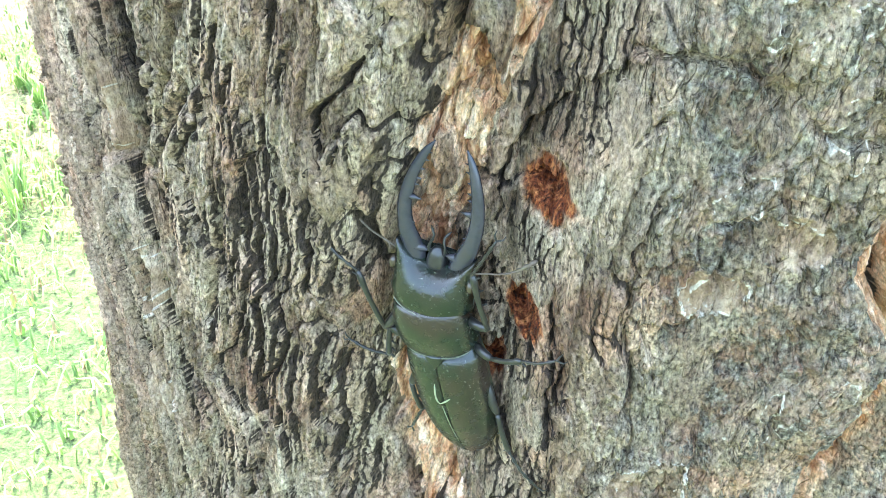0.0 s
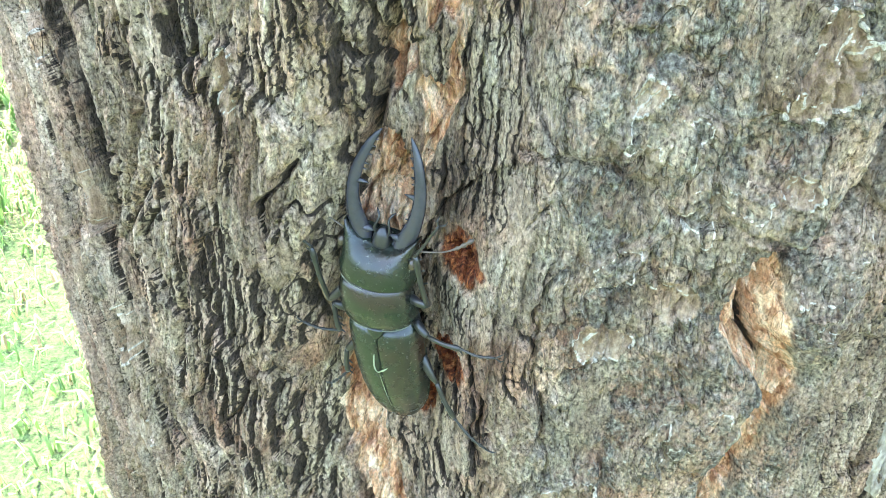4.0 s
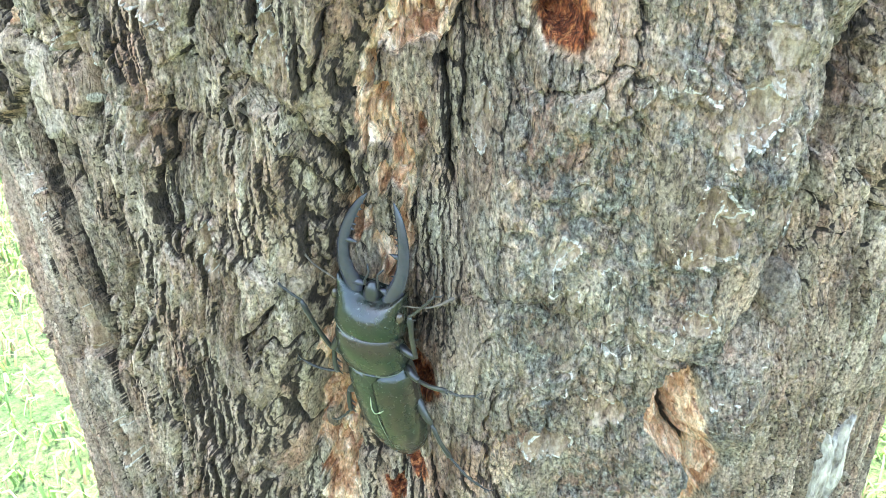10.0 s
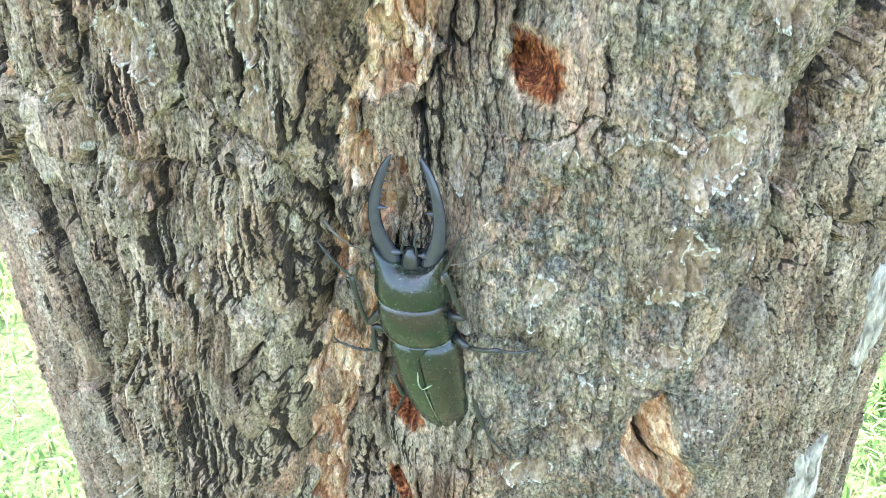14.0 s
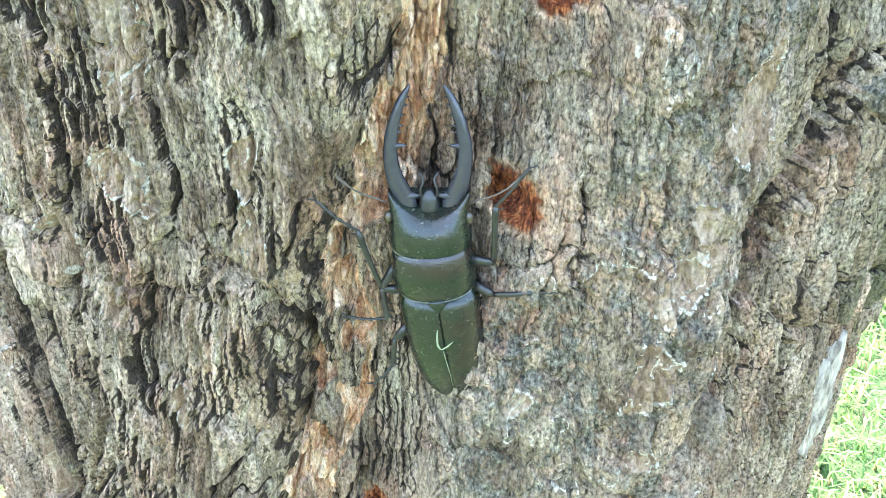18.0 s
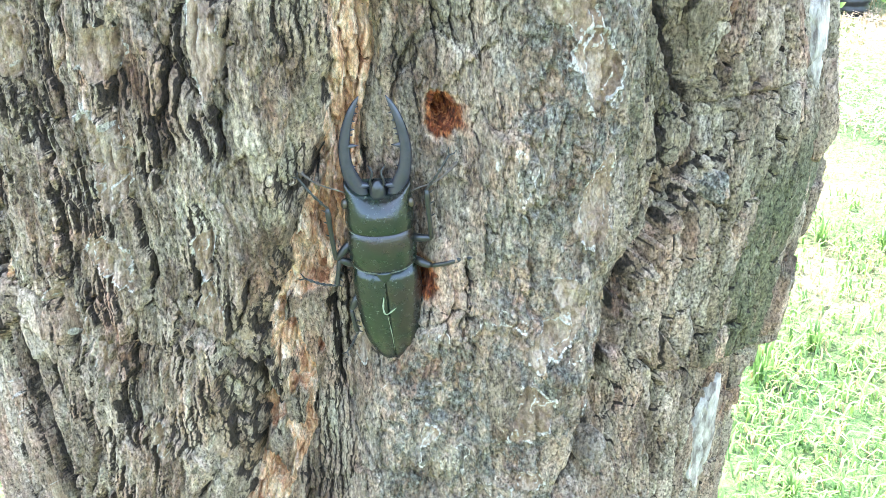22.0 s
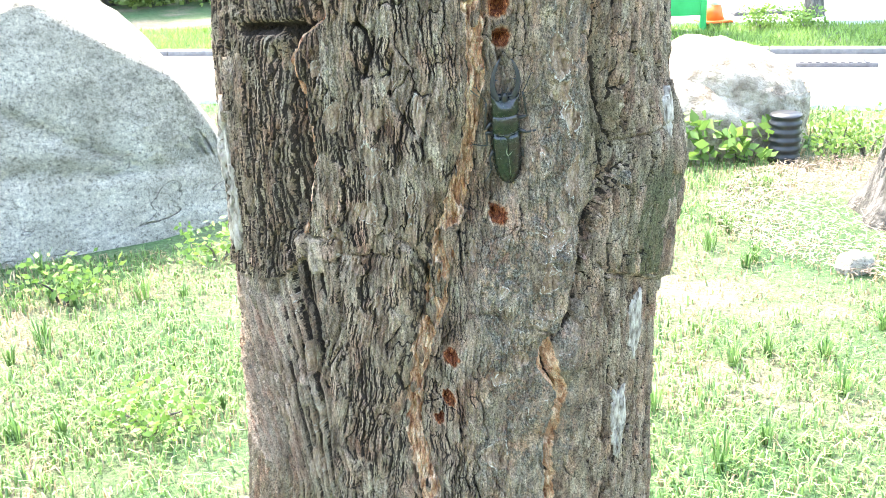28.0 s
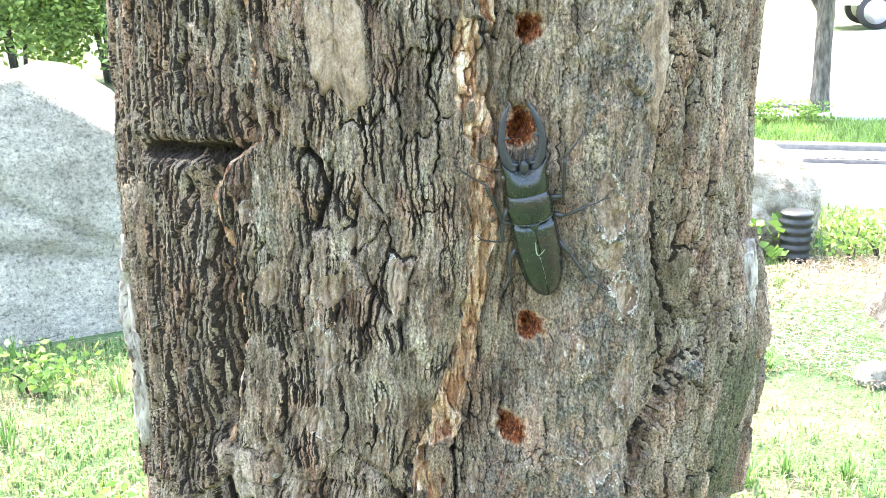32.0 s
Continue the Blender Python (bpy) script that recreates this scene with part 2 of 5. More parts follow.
M_EYE = simple("beetle_eye", [(0.3, (0.03, 0.02, 0.012)), (0.7, (0.06, 0.045, 0.03))], 900, 0.15)
M_SCRATCH = simple("dried_scratch", [(0.3, (0.14, 0.17, 0.09)), (0.7, (0.28, 0.3, 0.2))], 900, 0.8)
M_ROCK, kn, kl, kb = material("granite", 0.9)
rk = ramp(kn, kl, tex(kn, kl, "Noise", 2.6, (1, 1, 1.5), 9, 0.72).outputs["Fac"], [(0.34, (0.26, 0.24, 0.19)), (0.45, (0.46, 0.425, 0.345)), (0.55, (0.60, 0.56, 0.465)), (0.66, (0.74, 0.70, 0.60))])
rg = ramp(kn, kl, tex(kn, kl, "Noise", 60, (1, 1, 1), 6, 0.8).outputs["Fac"], [(0.37, (0.25, 0.24, 0.22)), (0.47, (0.92, 0.92, 0.92)), (0.54, (1.1, 1.1, 1.1)), (0.63, (1.5, 1.5, 1.48))])
vein, vein_saw = crack_lines(kn, kl, 1.3, (0.8, 1, 2.0), 4.0, 0.8, 0.02)
worn = ramp(kn, kl, tex(kn, kl, "Noise", 4, (1, 1, 1), 4).outputs["Fac"], [(0.42, (0, 0, 0)), (0.55, (1, 1, 1))])
vein = math_node(kn, kl, "MULTIPLY", vein, worn)
rk = mix(kn, kl, math_node(kn, kl, "MULTIPLY", vein, 0.6), rk, (0.13, 0.12, 0.10))
kl.new(mix(kn, kl, 0.85, rk, rg, "MULTIPLY"), kb.inputs["Base Color"])
pit = math_node(kn, kl, "SUBTRACT", tex(kn, kl, "Noise", 14, (1, 1, 1.3), 10, 0.75).outputs["Fac"], math_node(kn, kl, "MULTIPLY", vein, 0.5))
bump(kn, kl, kb, pit, 1.0, 0.10)
M_CHIP = simple("bleached_bark", [(0.36, (0.14, 0.11, 0.085)), (0.5, (0.36, 0.31, 0.255)), (0.64, (0.52, 0.46, 0.38))], 220, 0.9, 1.0, 0.002, (1, 1, 0.4))
M_TANROCK = simple("tan_rock", [(0.36, (0.2, 0.165, 0.12)), (0.5, (0.37, 0.325, 0.255)), (0.64, (0.52, 0.475, 0.395))], 11, 0.9, 1.0, 0.05)
M_GROUND, gn, gl, gb = material("lawn_soil", 0.95)
g1 = ramp(gn, gl, tex(gn, gl, "Noise", 1.1, (1, 1, 1), 8, 0.65).outputs["Fac"], [(0.38, (0.045, 0.105, 0.03)), (0.50, (0.075, 0.115, 0.043)), (0.60, (0.17, 0.15, 0.098))])
g2 = ramp(gn, gl, tex(gn, gl, "Noise", 70, (1, 1, 1), 4, 0.65).outputs["Fac"], [(0.36, (0.4, 0.4, 0.36)), (0.5, (1, 1, 1)), (0.62, (1.35, 1.35, 1.3))])
gl.new(mix(gn, gl, 0.9, g1, g2, "MULTIPLY"), gb.inputs["Base Color"])
bump(gn, gl, gb, tex(gn, gl, "Noise", 45, (1, 1, 1), 8).outputs["Fac"], 1.0, 0.03)
M_PATH = simple("pale_concrete", [(0.3, (0.5, 0.5, 0.49)), (0.7, (0.62, 0.62, 0.6))], 5, 0.85, 0.3, 0.004)
M_KERB = simple("kerb_granite", [(0.3, (0.09, 0.092, 0.095)), (0.7, (0.15, 0.15, 0.15))], 20, 0.85, 0.3, 0.003)


def leafy(name, dark, light, thin=0.35):
    m, n, l, b = material(name, 0.6)
    g = n.new("ShaderNodeNewGeometry")
    c = ramp(n, l, g.outputs["Random Per Island"], [(0.0, dark), (0.7, light), (1.0, tuple(v * 1.25 for v in light))])
    l.new(c, b.inputs["Base Color"])
    tr = n.new("ShaderNodeBsdfTranslucent")
    l.new(c, tr.inputs[0])
    ms = n.new("ShaderNodeMixShader")
    ms.inputs[0].default_value = thin
    l.new(b.outputs[0], ms.inputs[1])
    l.new(tr.outputs[0], ms.inputs[2])
    l.new(ms.outputs[0], n["Material Output"].inputs["Surface"])
    return m


M_GRASS = leafy("grass_blade", (0.045, 0.115, 0.028), (0.14, 0.245, 0.07))
M_STRAW = leafy("dry_straw", (0.2, 0.155, 0.08), (0.34, 0.28, 0.16))
M_LITTER = leafy("needle_litter", (0.12, 0.085, 0.06), (0.34, 0.27, 0.21))
M_LEAF = leafy("shrub_leaf", (0.08, 0.15, 0.04), (0.32, 0.42, 0.13), 0.5)
M_NEEDLE = leafy("pine_needle", (0.03, 0.07, 0.025), (0.07, 0.13, 0.045))
M_WEED = leafy("weed_leaf", (0.08, 0.17, 0.03), (0.2, 0.32, 0.07))
M_PIPE = simple("black_plastic", [(0.3, (0.018, 0.02, 0.022)), (0.7, (0.035, 0.038, 0.04))], 30, 0.45)
M_GREEN = simple("green_paint", [(0.3, (0.02, 0.34, 0.09)), (0.7, (0.03, 0.42, 0.12))], 8, 0.45)
M_ORANGE = simple("cone_plastic", [(0.3, (0.75, 0.13, 0.02)), (0.7, (0.85, 0.18, 0.04))], 12, 0.5)
M_WHITE = simple("white_paint", [(0.3, (0.72, 0.73, 0.74)), (0.7, (0.8, 0.8, 0.8))], 10, 0.4)
M_BLUE = simple("blue_paint", [(0.3, (0.12, 0.42, 0.66)), (0.7, (0.16, 0.5, 0.75))], 10, 0.35)
M_TYRE = simple("tyre_rubber", [(0.3, (0.015, 0.015, 0.016)), (0.7, (0.03, 0.03, 0.03))], 30, 0.8)
M_RIM = simple("alloy", [(0.3, (0.4, 0.41, 0.43)), (0.7, (0.5, 0.5, 0.52))], 30, 0.35, metal=0.8)
M_GLASS = simple("dark_glass", [(0.3, (0.02, 0.025, 0.03)), (0.7, (0.03, 0.035, 0.04))], 10, 0.08)
M_GRATE = simple("drain_iron", [(0.3, (0.06, 0.06, 0.065)), (0.7, (0.11, 0.11, 0.115))], 20, 0.6, metal=0.4)


# ---- mesh helpers ----
def quads(name, verts, faces, smooth=True):
    """A large mesh of quads from arrays."""
    me = bpy.data.meshes.new(name)
    me.vertices.add(len(verts))
    me.vertices.foreach_set("co", np.asarray(verts, np.float32).ravel())
    faces = np.asarray(faces, np.int32)
    k = faces.shape[1]
    me.loops.add(faces.size)
    me.loops.foreach_set("vertex_index", faces.ravel())
    me.polygons.add(len(faces))
    me.polygons.foreach_set("loop_start", np.arange(0, faces.size, k, dtype=np.int32))
    me.polygons.foreach_set("loop_total", np.full(len(faces), k, np.int32))
    if smooth:
        me.polygons.foreach_set("use_smooth", np.ones(len(faces), bool))
    me.update(calc_edges=True)
    return me


def put(name, me, mat, parent=None, label="", m=None):
    me.materials.append(mat) if not me.materials else None
    ob = new(name, me)
    if parent:
        ob.parent = parent
    if m is not None:
        ob.matrix_basis = m
    return tagged(ob, label)


def part(name, bm, mat, parent, label="", m=None):
    """Links a bmesh as one mesh object under a thing or a part."""
    me = bpy.data.meshes.new(name)
    bm.normal_update()
    bm.to_mesh(me)
    bm.free()
    me.polygons.foreach_set("use_smooth", [True] * len(me.polygons))
    return put(name, me, mat, parent, label, m)


def ring_loft(rings, close=True):
    """A skin over rings of equally many points, with both ends closed."""
    bm = bmesh.new()
    rows = [[bm.verts.new(p) for p in r] for r in rings]
    k = len(rows[0])
    for a, b in zip(rows, rows[1:]):
        for i in range(k):
            bm.faces.new((a[i], a[(i + 1) % k], b[(i + 1) % k], b[i]))
    if close:
        bm.faces.new(rows[0][::-1])
        bm.faces.new(rows[-1])
    bmesh.ops.recalc_face_normals(bm, faces=bm.faces[:])
    return bm


def sweep(points, radii, sides=10, flat=1.0):
    """A tube through points with a radius at each; flat squeezes it along z."""
    pts = [Vector(p) for p in points]
    rings = []
    for i, p in enumerate(pts):
        d = (pts[min(i + 1, len(pts) - 1)] - pts[max(i - 1, 0)]).normalized()
        u = d.cross(Vector((0, 0, 1)))
        u = u.normalized() if u.length > 1e-4 else Vector((1, 0, 0))
        v = u.cross(d).normalized()
        w = float(radii[i])
        rings.append([p + w * (math.cos(a) * u + flat * math.sin(a) * v) for a in (2 * math.pi * k / sides for k in range(sides))])
    return ring_loft(rings)


def smooth_line(points, n):
    """n points on a smooth line through the given ones."""
    p = np.asarray(points, float)
    t = np.linspace(0, len(p) - 1, n)
    i = np.clip(t.astype(int), 0, len(p) - 2)
    f = (t - i)[:, None]
    q = np.vstack([2 * p[0] - p[1], p, 2 * p[-1] - p[-2]])
    a, b, c, d = q[i], q[i + 1], q[i + 2], q[i + 3]
    return 0.5 * (2 * b + (c - a) * f + (2 * a - 5 * b + 4 * c - d) * f**2 + (3 * b - a - 3 * c + d) * f**3)


def box(bm, x0, y0, z0, x1, y1, z1, bevel=0.0):
    r = bmesh.ops.create_cube(bm, size=1.0, matrix=Matrix.Translation(((x0 + x1) / 2, (y0 + y1) / 2, (z0 + z1) / 2)) @ Matrix.Diagonal((x1 - x0, y1 - y0, z1 - z0, 1)))
    if bevel:
        es = list({e for v in r["verts"] for e in v.link_edges})
        bmesh.ops.bevel(bm, geom=es, offset=bevel, segments=2, affect="EDGES", profile=0.7)
    return bm


TABLE = np.random.RandomState(7).rand(512, 512)


def vnoise(u, v, seed=0):
    u, v = u + 37.3 * seed, v + 91.7 * seed
    iu, iv = np.floor(u).astype(int), np.floor(v).astype(int)
    fu, fv = u - iu, v - iv
    fu, fv = fu * fu * (3 - 2 * fu), fv * fv * (3 - 2 * fv)
    a, b, c, d = iu & 511, (iu + 1) & 511, iv & 511, (iv + 1) & 511
    return (TABLE[a, c] * (1 - fu) + TABLE[b, c] * fu) * (1 - fv) + (TABLE[a, d] * (1 - fu) + TABLE[b, d] * fu) * fv


def fbm(u, v, seed=0, octaves=4, gain=0.5):
    total, amp, norm = 0.0, 1.0, 0.0
    for k in range(octaves):
        total = total + amp * vnoise(u * 2**k, v * 2**k, seed + 11 * k)
        norm += amp
        amp *= gain
    return total / norm


def step(x, a, b):
    t = np.clip((x - a) / (b - a), 0, 1)
    return t * t * (3 - 2 * t)


def terrace(x, sharp=0.8):
    """Flat treads with steep edges: the layered flakes of the bark."""
    i = np.floor(x)
    return i + step(x - i, sharp, 1.0)


# ---- the pine trunk ----
# Round the trunk th is the angle in degrees from the side that faces -y, towards +x.
LEAN_X, LEAN_Y, RADIUS, TAPER = 0.0149, -0.1131, 0.1823, -0.0236


def axis_xy(z):
    return LEAN_X * (z - 1.4), LEAN_Y * (z - 1.4)


def base_radius(z):
    return RADIUS + TAPER * (z - 1.4) + 0.05 * np.exp(-np.maximum(z, 0) / 0.12)


def near_line(th, z, zs, ths):
    """Signed metres from a line that runs up the trunk."""
    return np.radians(th - np.interp(z, zs, ths)) * RADIUS


SAP_HOLES = [(-10.6, 1.262, 4.6), (-9.8, 1.296, 5.5), (-12.9, 1.243, 3.6), (1.2, 1.408, 5.5), (4.0, 1.459, 5.2), (0.9, 1.551, 6.5), (1.6, 1.530, 5.5), (1.4, 1.593, 5.0)]
INNER_Z = [1.10, 1.177, 1.204, 1.225, 1.257, 1.275, 1.297, 1.33, 1.36, 1.39, 1.409, 1.437, 1.46, 1.495, 1.514, 1.548, 1.567, 1.75]
INNER_TH = [-14.0, -15.7, -17.9, -19.8, -20.0, -19.2, -17.6, -14.5, -12.6, -10.8, -9.0, -6.5, -4.8, -4.0, -3.4, -4.6, -6.2, -7.5]
VALLEY_Z = [1.0, 1.20, 1.25, 1.30, 1.35, 1.40, 1.45, 1.50, 1.60]
VALLEY_TH = [-18, -18, -17, -14.5, -12, -7, -2, 1, -2]
VALLEY_MM = [6, 16, 21, 21, 20, 20, 19, 14, 5]
CREV_Z = [1.0, 1.163, 1.203, 1.264, 1.287, 1.306, 1.318, 1.334, 1.364, 1.38, 1.403, 1.4135, 1.4415, 1.459, 1.478, 1.492, 1.51, 1.62]
CREV_TH = [15, 15.7, 14.6, 15.8, 11.5, 12.5, 16.8, 18.2, 19.8, 21.1, 22.4, 27, 31, 27.9, 24.9, 22.9, 21.6, 22]
GROOVE_Z = [1.38, 1.394, 1.452, 1.493, 1.518, 1.535, 1.547, 1.575, 1.607, 1.75]
GROOVE_TH = [-46, -46, -42.6, -44.4, -47, -44, -38, -38.2, -39.5, -40]


# smooth tan scars on the ridge, on the upper left and low down: angle, height, width and height in mm
SCARS = [(15.5, 1.474, 13, 22), (13.4, 1.492, 12, 16), (17.0, 1.432, 12, 26), (12.9, 1.388, 14, 20), (11.0, 1.361, 13, 24), (12.1, 1.516, 12, 26), (14.8, 1.402, 11, 15), (11.8, 1.333, 8, 9), (14.0, 1.545, 9, 20)]
SCARS += [(-34.8, 1.483, 11, 22), (-25.2, 1.482, 13, 14), (-16.1, 1.484, 8, 26), (-27.0, 1.452, 12, 34), (-35.6, 1.393, 11, 26), (-27.4, 1.416, 16, 15), (-18.0, 1.425, 8, 16), (-18.6, 1.398, 9, 22), (-22.7, 1.504, 9, 8), (-39.0, 1.512, 8, 14), (-31.5, 1.375, 9, 18)]
SCARS += [(1.4, 1.2128, 19, 25), (-41.8, 1.1985, 8, 14), (-43.0, 1.240, 13, 20), (1.1, 1.280, 11, 14), (5.0, 1.297, 15, 16), (-45.2, 1.288, 7, 26), (-50.0, 1.33, 10, 22), (-25.5, 1.345, 5, 22), (-4.2, 1.38, 5, 16), (1.5, 1.352, 8, 12)]


# cracks and plate edges, drawn as lines of (angle, height) with their depth and width in mm
CUTS = [
    (5.0, 1.1, [(-35.8, 1.388), (-36.1, 1.363), (-35.2, 1.329), (-39.9, 1.292), (-39.8, 1.26)]),
    (5.5, 1.2, [(-46.0, 1.3785), (-45.1, 1.338), (-42.8, 1.3245), (-40.6, 1.31), (-43.3, 1.2754)]),
    (6.0, 2.2, [(-52.0, 1.292), (-48.3, 1.281), (-45.7, 1.268)]),
    (4.0, 1.0, [(-34.5, 1.333), (-33.9, 1.31), (-33.7, 1.273), (-36.0, 1.24)]),
    (2.2, 0.8, [(17.5, 1.3196), (13.0, 1.3137), (9.8, 1.3208), (5.0, 1.3219), (2.2, 1.3293)]),
    (3.5, 0.8, [(-5.5, 1.3335), (-2.9, 1.3343), (0.5, 1.3335), (2.4, 1.3271), (3.4, 1.321)]),
    (5.0, 1.5, [(-10.2, 1.4387), (-8.7, 1.4413), (-7.9, 1.4465), (-6.4, 1.4551)]),
    (5.0, 1.6, [(-20.5, 1.395), (-18.0, 1.3875), (-17.4, 1.3789), (-15.9, 1.3721), (-14.7, 1.349)]),
    (3.5, 1.2, [(-18.1, 1.3724), (-17.6, 1.3699), (-15.6, 1.3456), (-18.5, 1.32)]),
    (4.5, 1.6, [(-23.5, 1.285), (-22.3, 1.2683), (-21.0, 1.2629), (-19.3, 1.2387), (-17.9, 1.2195)]),
    (3.5, 1.0, [(0.8, 1.3), (2.2, 1.2995), (3.7, 1.3007)]),
]
CUTS += [
    (12.0, 3.0, [(-62.0, 1.535), (-52.0, 1.538), (-44.0, 1.54)]),
    (4.0, 1.2, [(-56.9, 1.28), (-55.1, 1.2235), (-58.7, 1.151)]),
    (4.0, 1.2, [(-35.8, 1.353), (-34.9, 1.311), (-41.9, 1.278)]),
    (7.0, 1.6, [(-29.5, 1.543), (-27.0, 1.538), (-26.0, 1.524), (-27.9, 1.509)]),
    (4.0, 1.4, [(-21.5, 1.524), (-22.9, 1.50), (-17.1, 1.471)]),
    (7.0, 2.0, [(22.1, 1.40), (20.7, 1.3765), (19.2, 1.363), (17.4, 1.34), (17.5, 1.3196)]),
    (7.0, 2.0, [(26.2, 1.45), (26.2, 1.41), (23.5, 1.397)]),
    (3.5, 1.2, [(30.0, 1.345), (44.0, 1.33), (58.3, 1.318)]),
    (3.5, 1.2, [(37.2, 1.336), (44.3, 1.273), (39.7, 1.226), (53.3, 1.134)]),
    (2.5, 0.9, [(-29.5, 1.61), (-29.2, 1.5698), (-20.0, 1.5697), (-19.8, 1.61)]),
    (3.0, 1.0, [(13.7, 1.5703), (19.6, 1.554), (22.5, 1.5644)]),
]


def cut_depth(th, z, wob):
    """How deep the drawn cracks go at each place."""
    out = np.zeros_like(th)
    for deep, wide, line in CUTS:
        lt, lz = np.array([p[0] for p in line]), np.array([p[1] for p in line])
        near = (th > lt.min() - 4) & (th < lt.max() + 4) & (z > lz.min() - 0.012) & (z < lz.max() + 0.012)
        if not near.any():
            continue
        x, y, wb = np.radians(th[near]) * RADIUS + wob[near], z[near] + wob[near] * 0.5, np.full(near.sum(), 9.0)
        for (t0, z0), (t1, z1) in zip(line, line[1:]):
            ax, bx = math.radians(t0) * RADIUS, math.radians(t1) * RADIUS
            dx, dz = bx - ax, z1 - z0
            k = np.clip(((x - ax) * dx + (y - z0) * dz) / (dx * dx + dz * dz), 0, 1)
            wb = np.minimum(wb, np.hypot(x - ax - k * dx, y - z0 - k * dz))
        g = np.exp(-((wb / (wide * 0.0012)) ** 2)) + 0.12 * np.exp(-wb / 0.004)
        out[near] = np.maximum(out[near], deep * 0.0010 * g)
    return out


def strips(q, z, pitch, length, seed, wave=1.0):
    """Long flakes that lie side by side, with wandering edges and breaks across: metres to the rim, two random values, the way across, and metres to the side."""
    u = q / pitch + 1.7 * wave * (fbm(q / (5 * pitch), z / (0.8 * length), seed, 2) - 0.5) + 0.45 * (fbm(q / (3 * pitch), z / (0.14 * length), seed + 3, 3) - 0.5)
    i = np.floor(u).astype(int)
    f = u - i
    a = TABLE[(i * 73 + seed * 131) & 511, (i * 19 + 7) & 511]
    v = z / (length * (0.6 + 0.9 * a)) + 7 * a + 0.35 * (fbm(q / (0.4 * pitch), z / length, seed + 5, 2) - 0.5) + 0.5 * (a - 0.5) * (f - 0.5)
    j = np.floor(v).astype(int)
    g = v - j
    r = TABLE[(i * 57 + j * 131 + seed * 17) & 511, (i * 13 + j * 89 + 211) & 511]
    r2 = TABLE[(i * 91 + j * 37 + seed * 29) & 511, (j * 113 + i * 7 + 19) & 511]
    side = np.minimum(f, 1 - f) * pitch
    return np.minimum(side, np.minimum(g, 1 - g) * length * 0.8), r, r2, f - 0.5, side


def groove(d, w):
    return np.exp(-((d / w) ** 2))


def bark(th, z):
    """Height over the plain trunk in metres, and the masks of the surface, at angles th and heights z."""
    th, z = np.broadcast_arrays(np.asarray(th, float), np.asarray(z, float))
    s = np.radians(th) * RADIUS
    back = step(np.abs(th), 150, 178)
    warp = 0.008 * (fbm(s / 0.030, z / 0.05, 1, 2) - 0.5) + 0.0012 * (fbm(s / 0.010, z / 0.010, 2, 2) - 0.5)
    fine = 0.0007 * (fbm(s / 0.006, z / 0.0025, 25, 2) - 0.5)
    wob = 0.007 * (fbm(s * 0 + 3.0, z / 0.018, 12, 3) - 0.5) + 0.005 * (fbm(s / 0.012, z / 0.010, 13, 3) - 0.5)
    # broad forms
    h = 0.006 * (fbm(s / 0.06, z / 0.16, 3, 2) - 0.5)
    vd = near_line(th, z, VALLEY_Z, VALLEY_TH) + 1.2 * warp
    h = h - 0.001 * np.interp(z, VALLEY_Z, VALLEY_MM) * np.exp(-((vd / 0.0235) ** 4))
    h = h + 0.010 * np.exp(-(((th - 14) / 7.0) ** 2)) * step(z, 1.2, 1.3)
    # both flanks swell and shrink with the height; broken plate rims run across them
    rim_r = np.interp(th, [24, 30, 38, 52, 80], [1.360, 1.351, 1.337, 1.318, 1.302]) + 0.3 * wob
    rim_l = np.interp(th, [-80, -66, -54, -42, -34], [1.338, 1.342, 1.352, 1.385, 1.392]) + 0.4 * wob
    right_mm = np.interp(z - rim_r + 1.300, [1.0, 1.15, 1.26, 1.299, 1.301, 1.37, 1.405, 1.43, 1.46, 1.53, 1.7], [2, -5, -6, -7, 1, 8, 9, 4, -5, -11, -11])
    left_mm = np.interp(z - rim_l + 1.338, [1.0, 1.1, 1.18, 1.25, 1.336, 1.338, 1.38, 1.43, 1.5, 1.55, 1.7], [3, 2, -4, -3, -6, 1, 0, 3, 1, 0, -1])
    h = h + 0.001 * right_mm * step(th, 26, 46) + 0.001 * left_mm * step(-th, 36, 60)
    cd = near_line(th, z, CREV_Z, CREV_TH) + warp
    # zones of the surface
    edge_n = 12 * (fbm(s / 0.02, z / 0.03, 23, 2) - 0.5)
    left, right = 1 - step(th + edge_n, -41, -37), step(th + 0.7 * edge_n, 27, 30)
    slab = left * (1 - step(z - rim_l, -0.004, 0.0))
    fibre = left * (1 - slab / np.maximum(left, 1e-6))
    calm = np.exp(-(((th - 8.5) / 13.0) ** 6)) * (0.45 + 0.55 * step(z, 1.17, 1.22)) * (1 - 0.5 * step(z, 1.36, 1.42) * (1 - step(th, 6, 10)))
    mid = (1 - left) * (1 - right) * (1 - 0.5 * calm)
    # the ridge breaks off sharply along the crevice
    cliff = step(z, 1.29, 1.32) * (1 - 0.75 * step(z, 1.5, 1.56))
    cj = cd + 2.5 * fine + 0.0016 * (vnoise(s * 0, z / 0.004, 71) - 0.5)
    h = h - cliff * 0.019 * step(cj, -0.0005, 0.0012) * np.exp(-np.maximum(cj, 0) / 0.013) - 0.004 * np.exp(-((cd / 0.012) ** 2))
    # chunks fallen into the crevice
    ec, rc, tc, oc, sc = strips(s + warp, z, 0.0060, 0.017, 61)
    chunk = step(cd, 0.003, 0.005) * (1 - step(cd, 0.014, 0.018)) * step(z, 1.345, 1.355) * (1 - step(z, 1.42, 1.44))
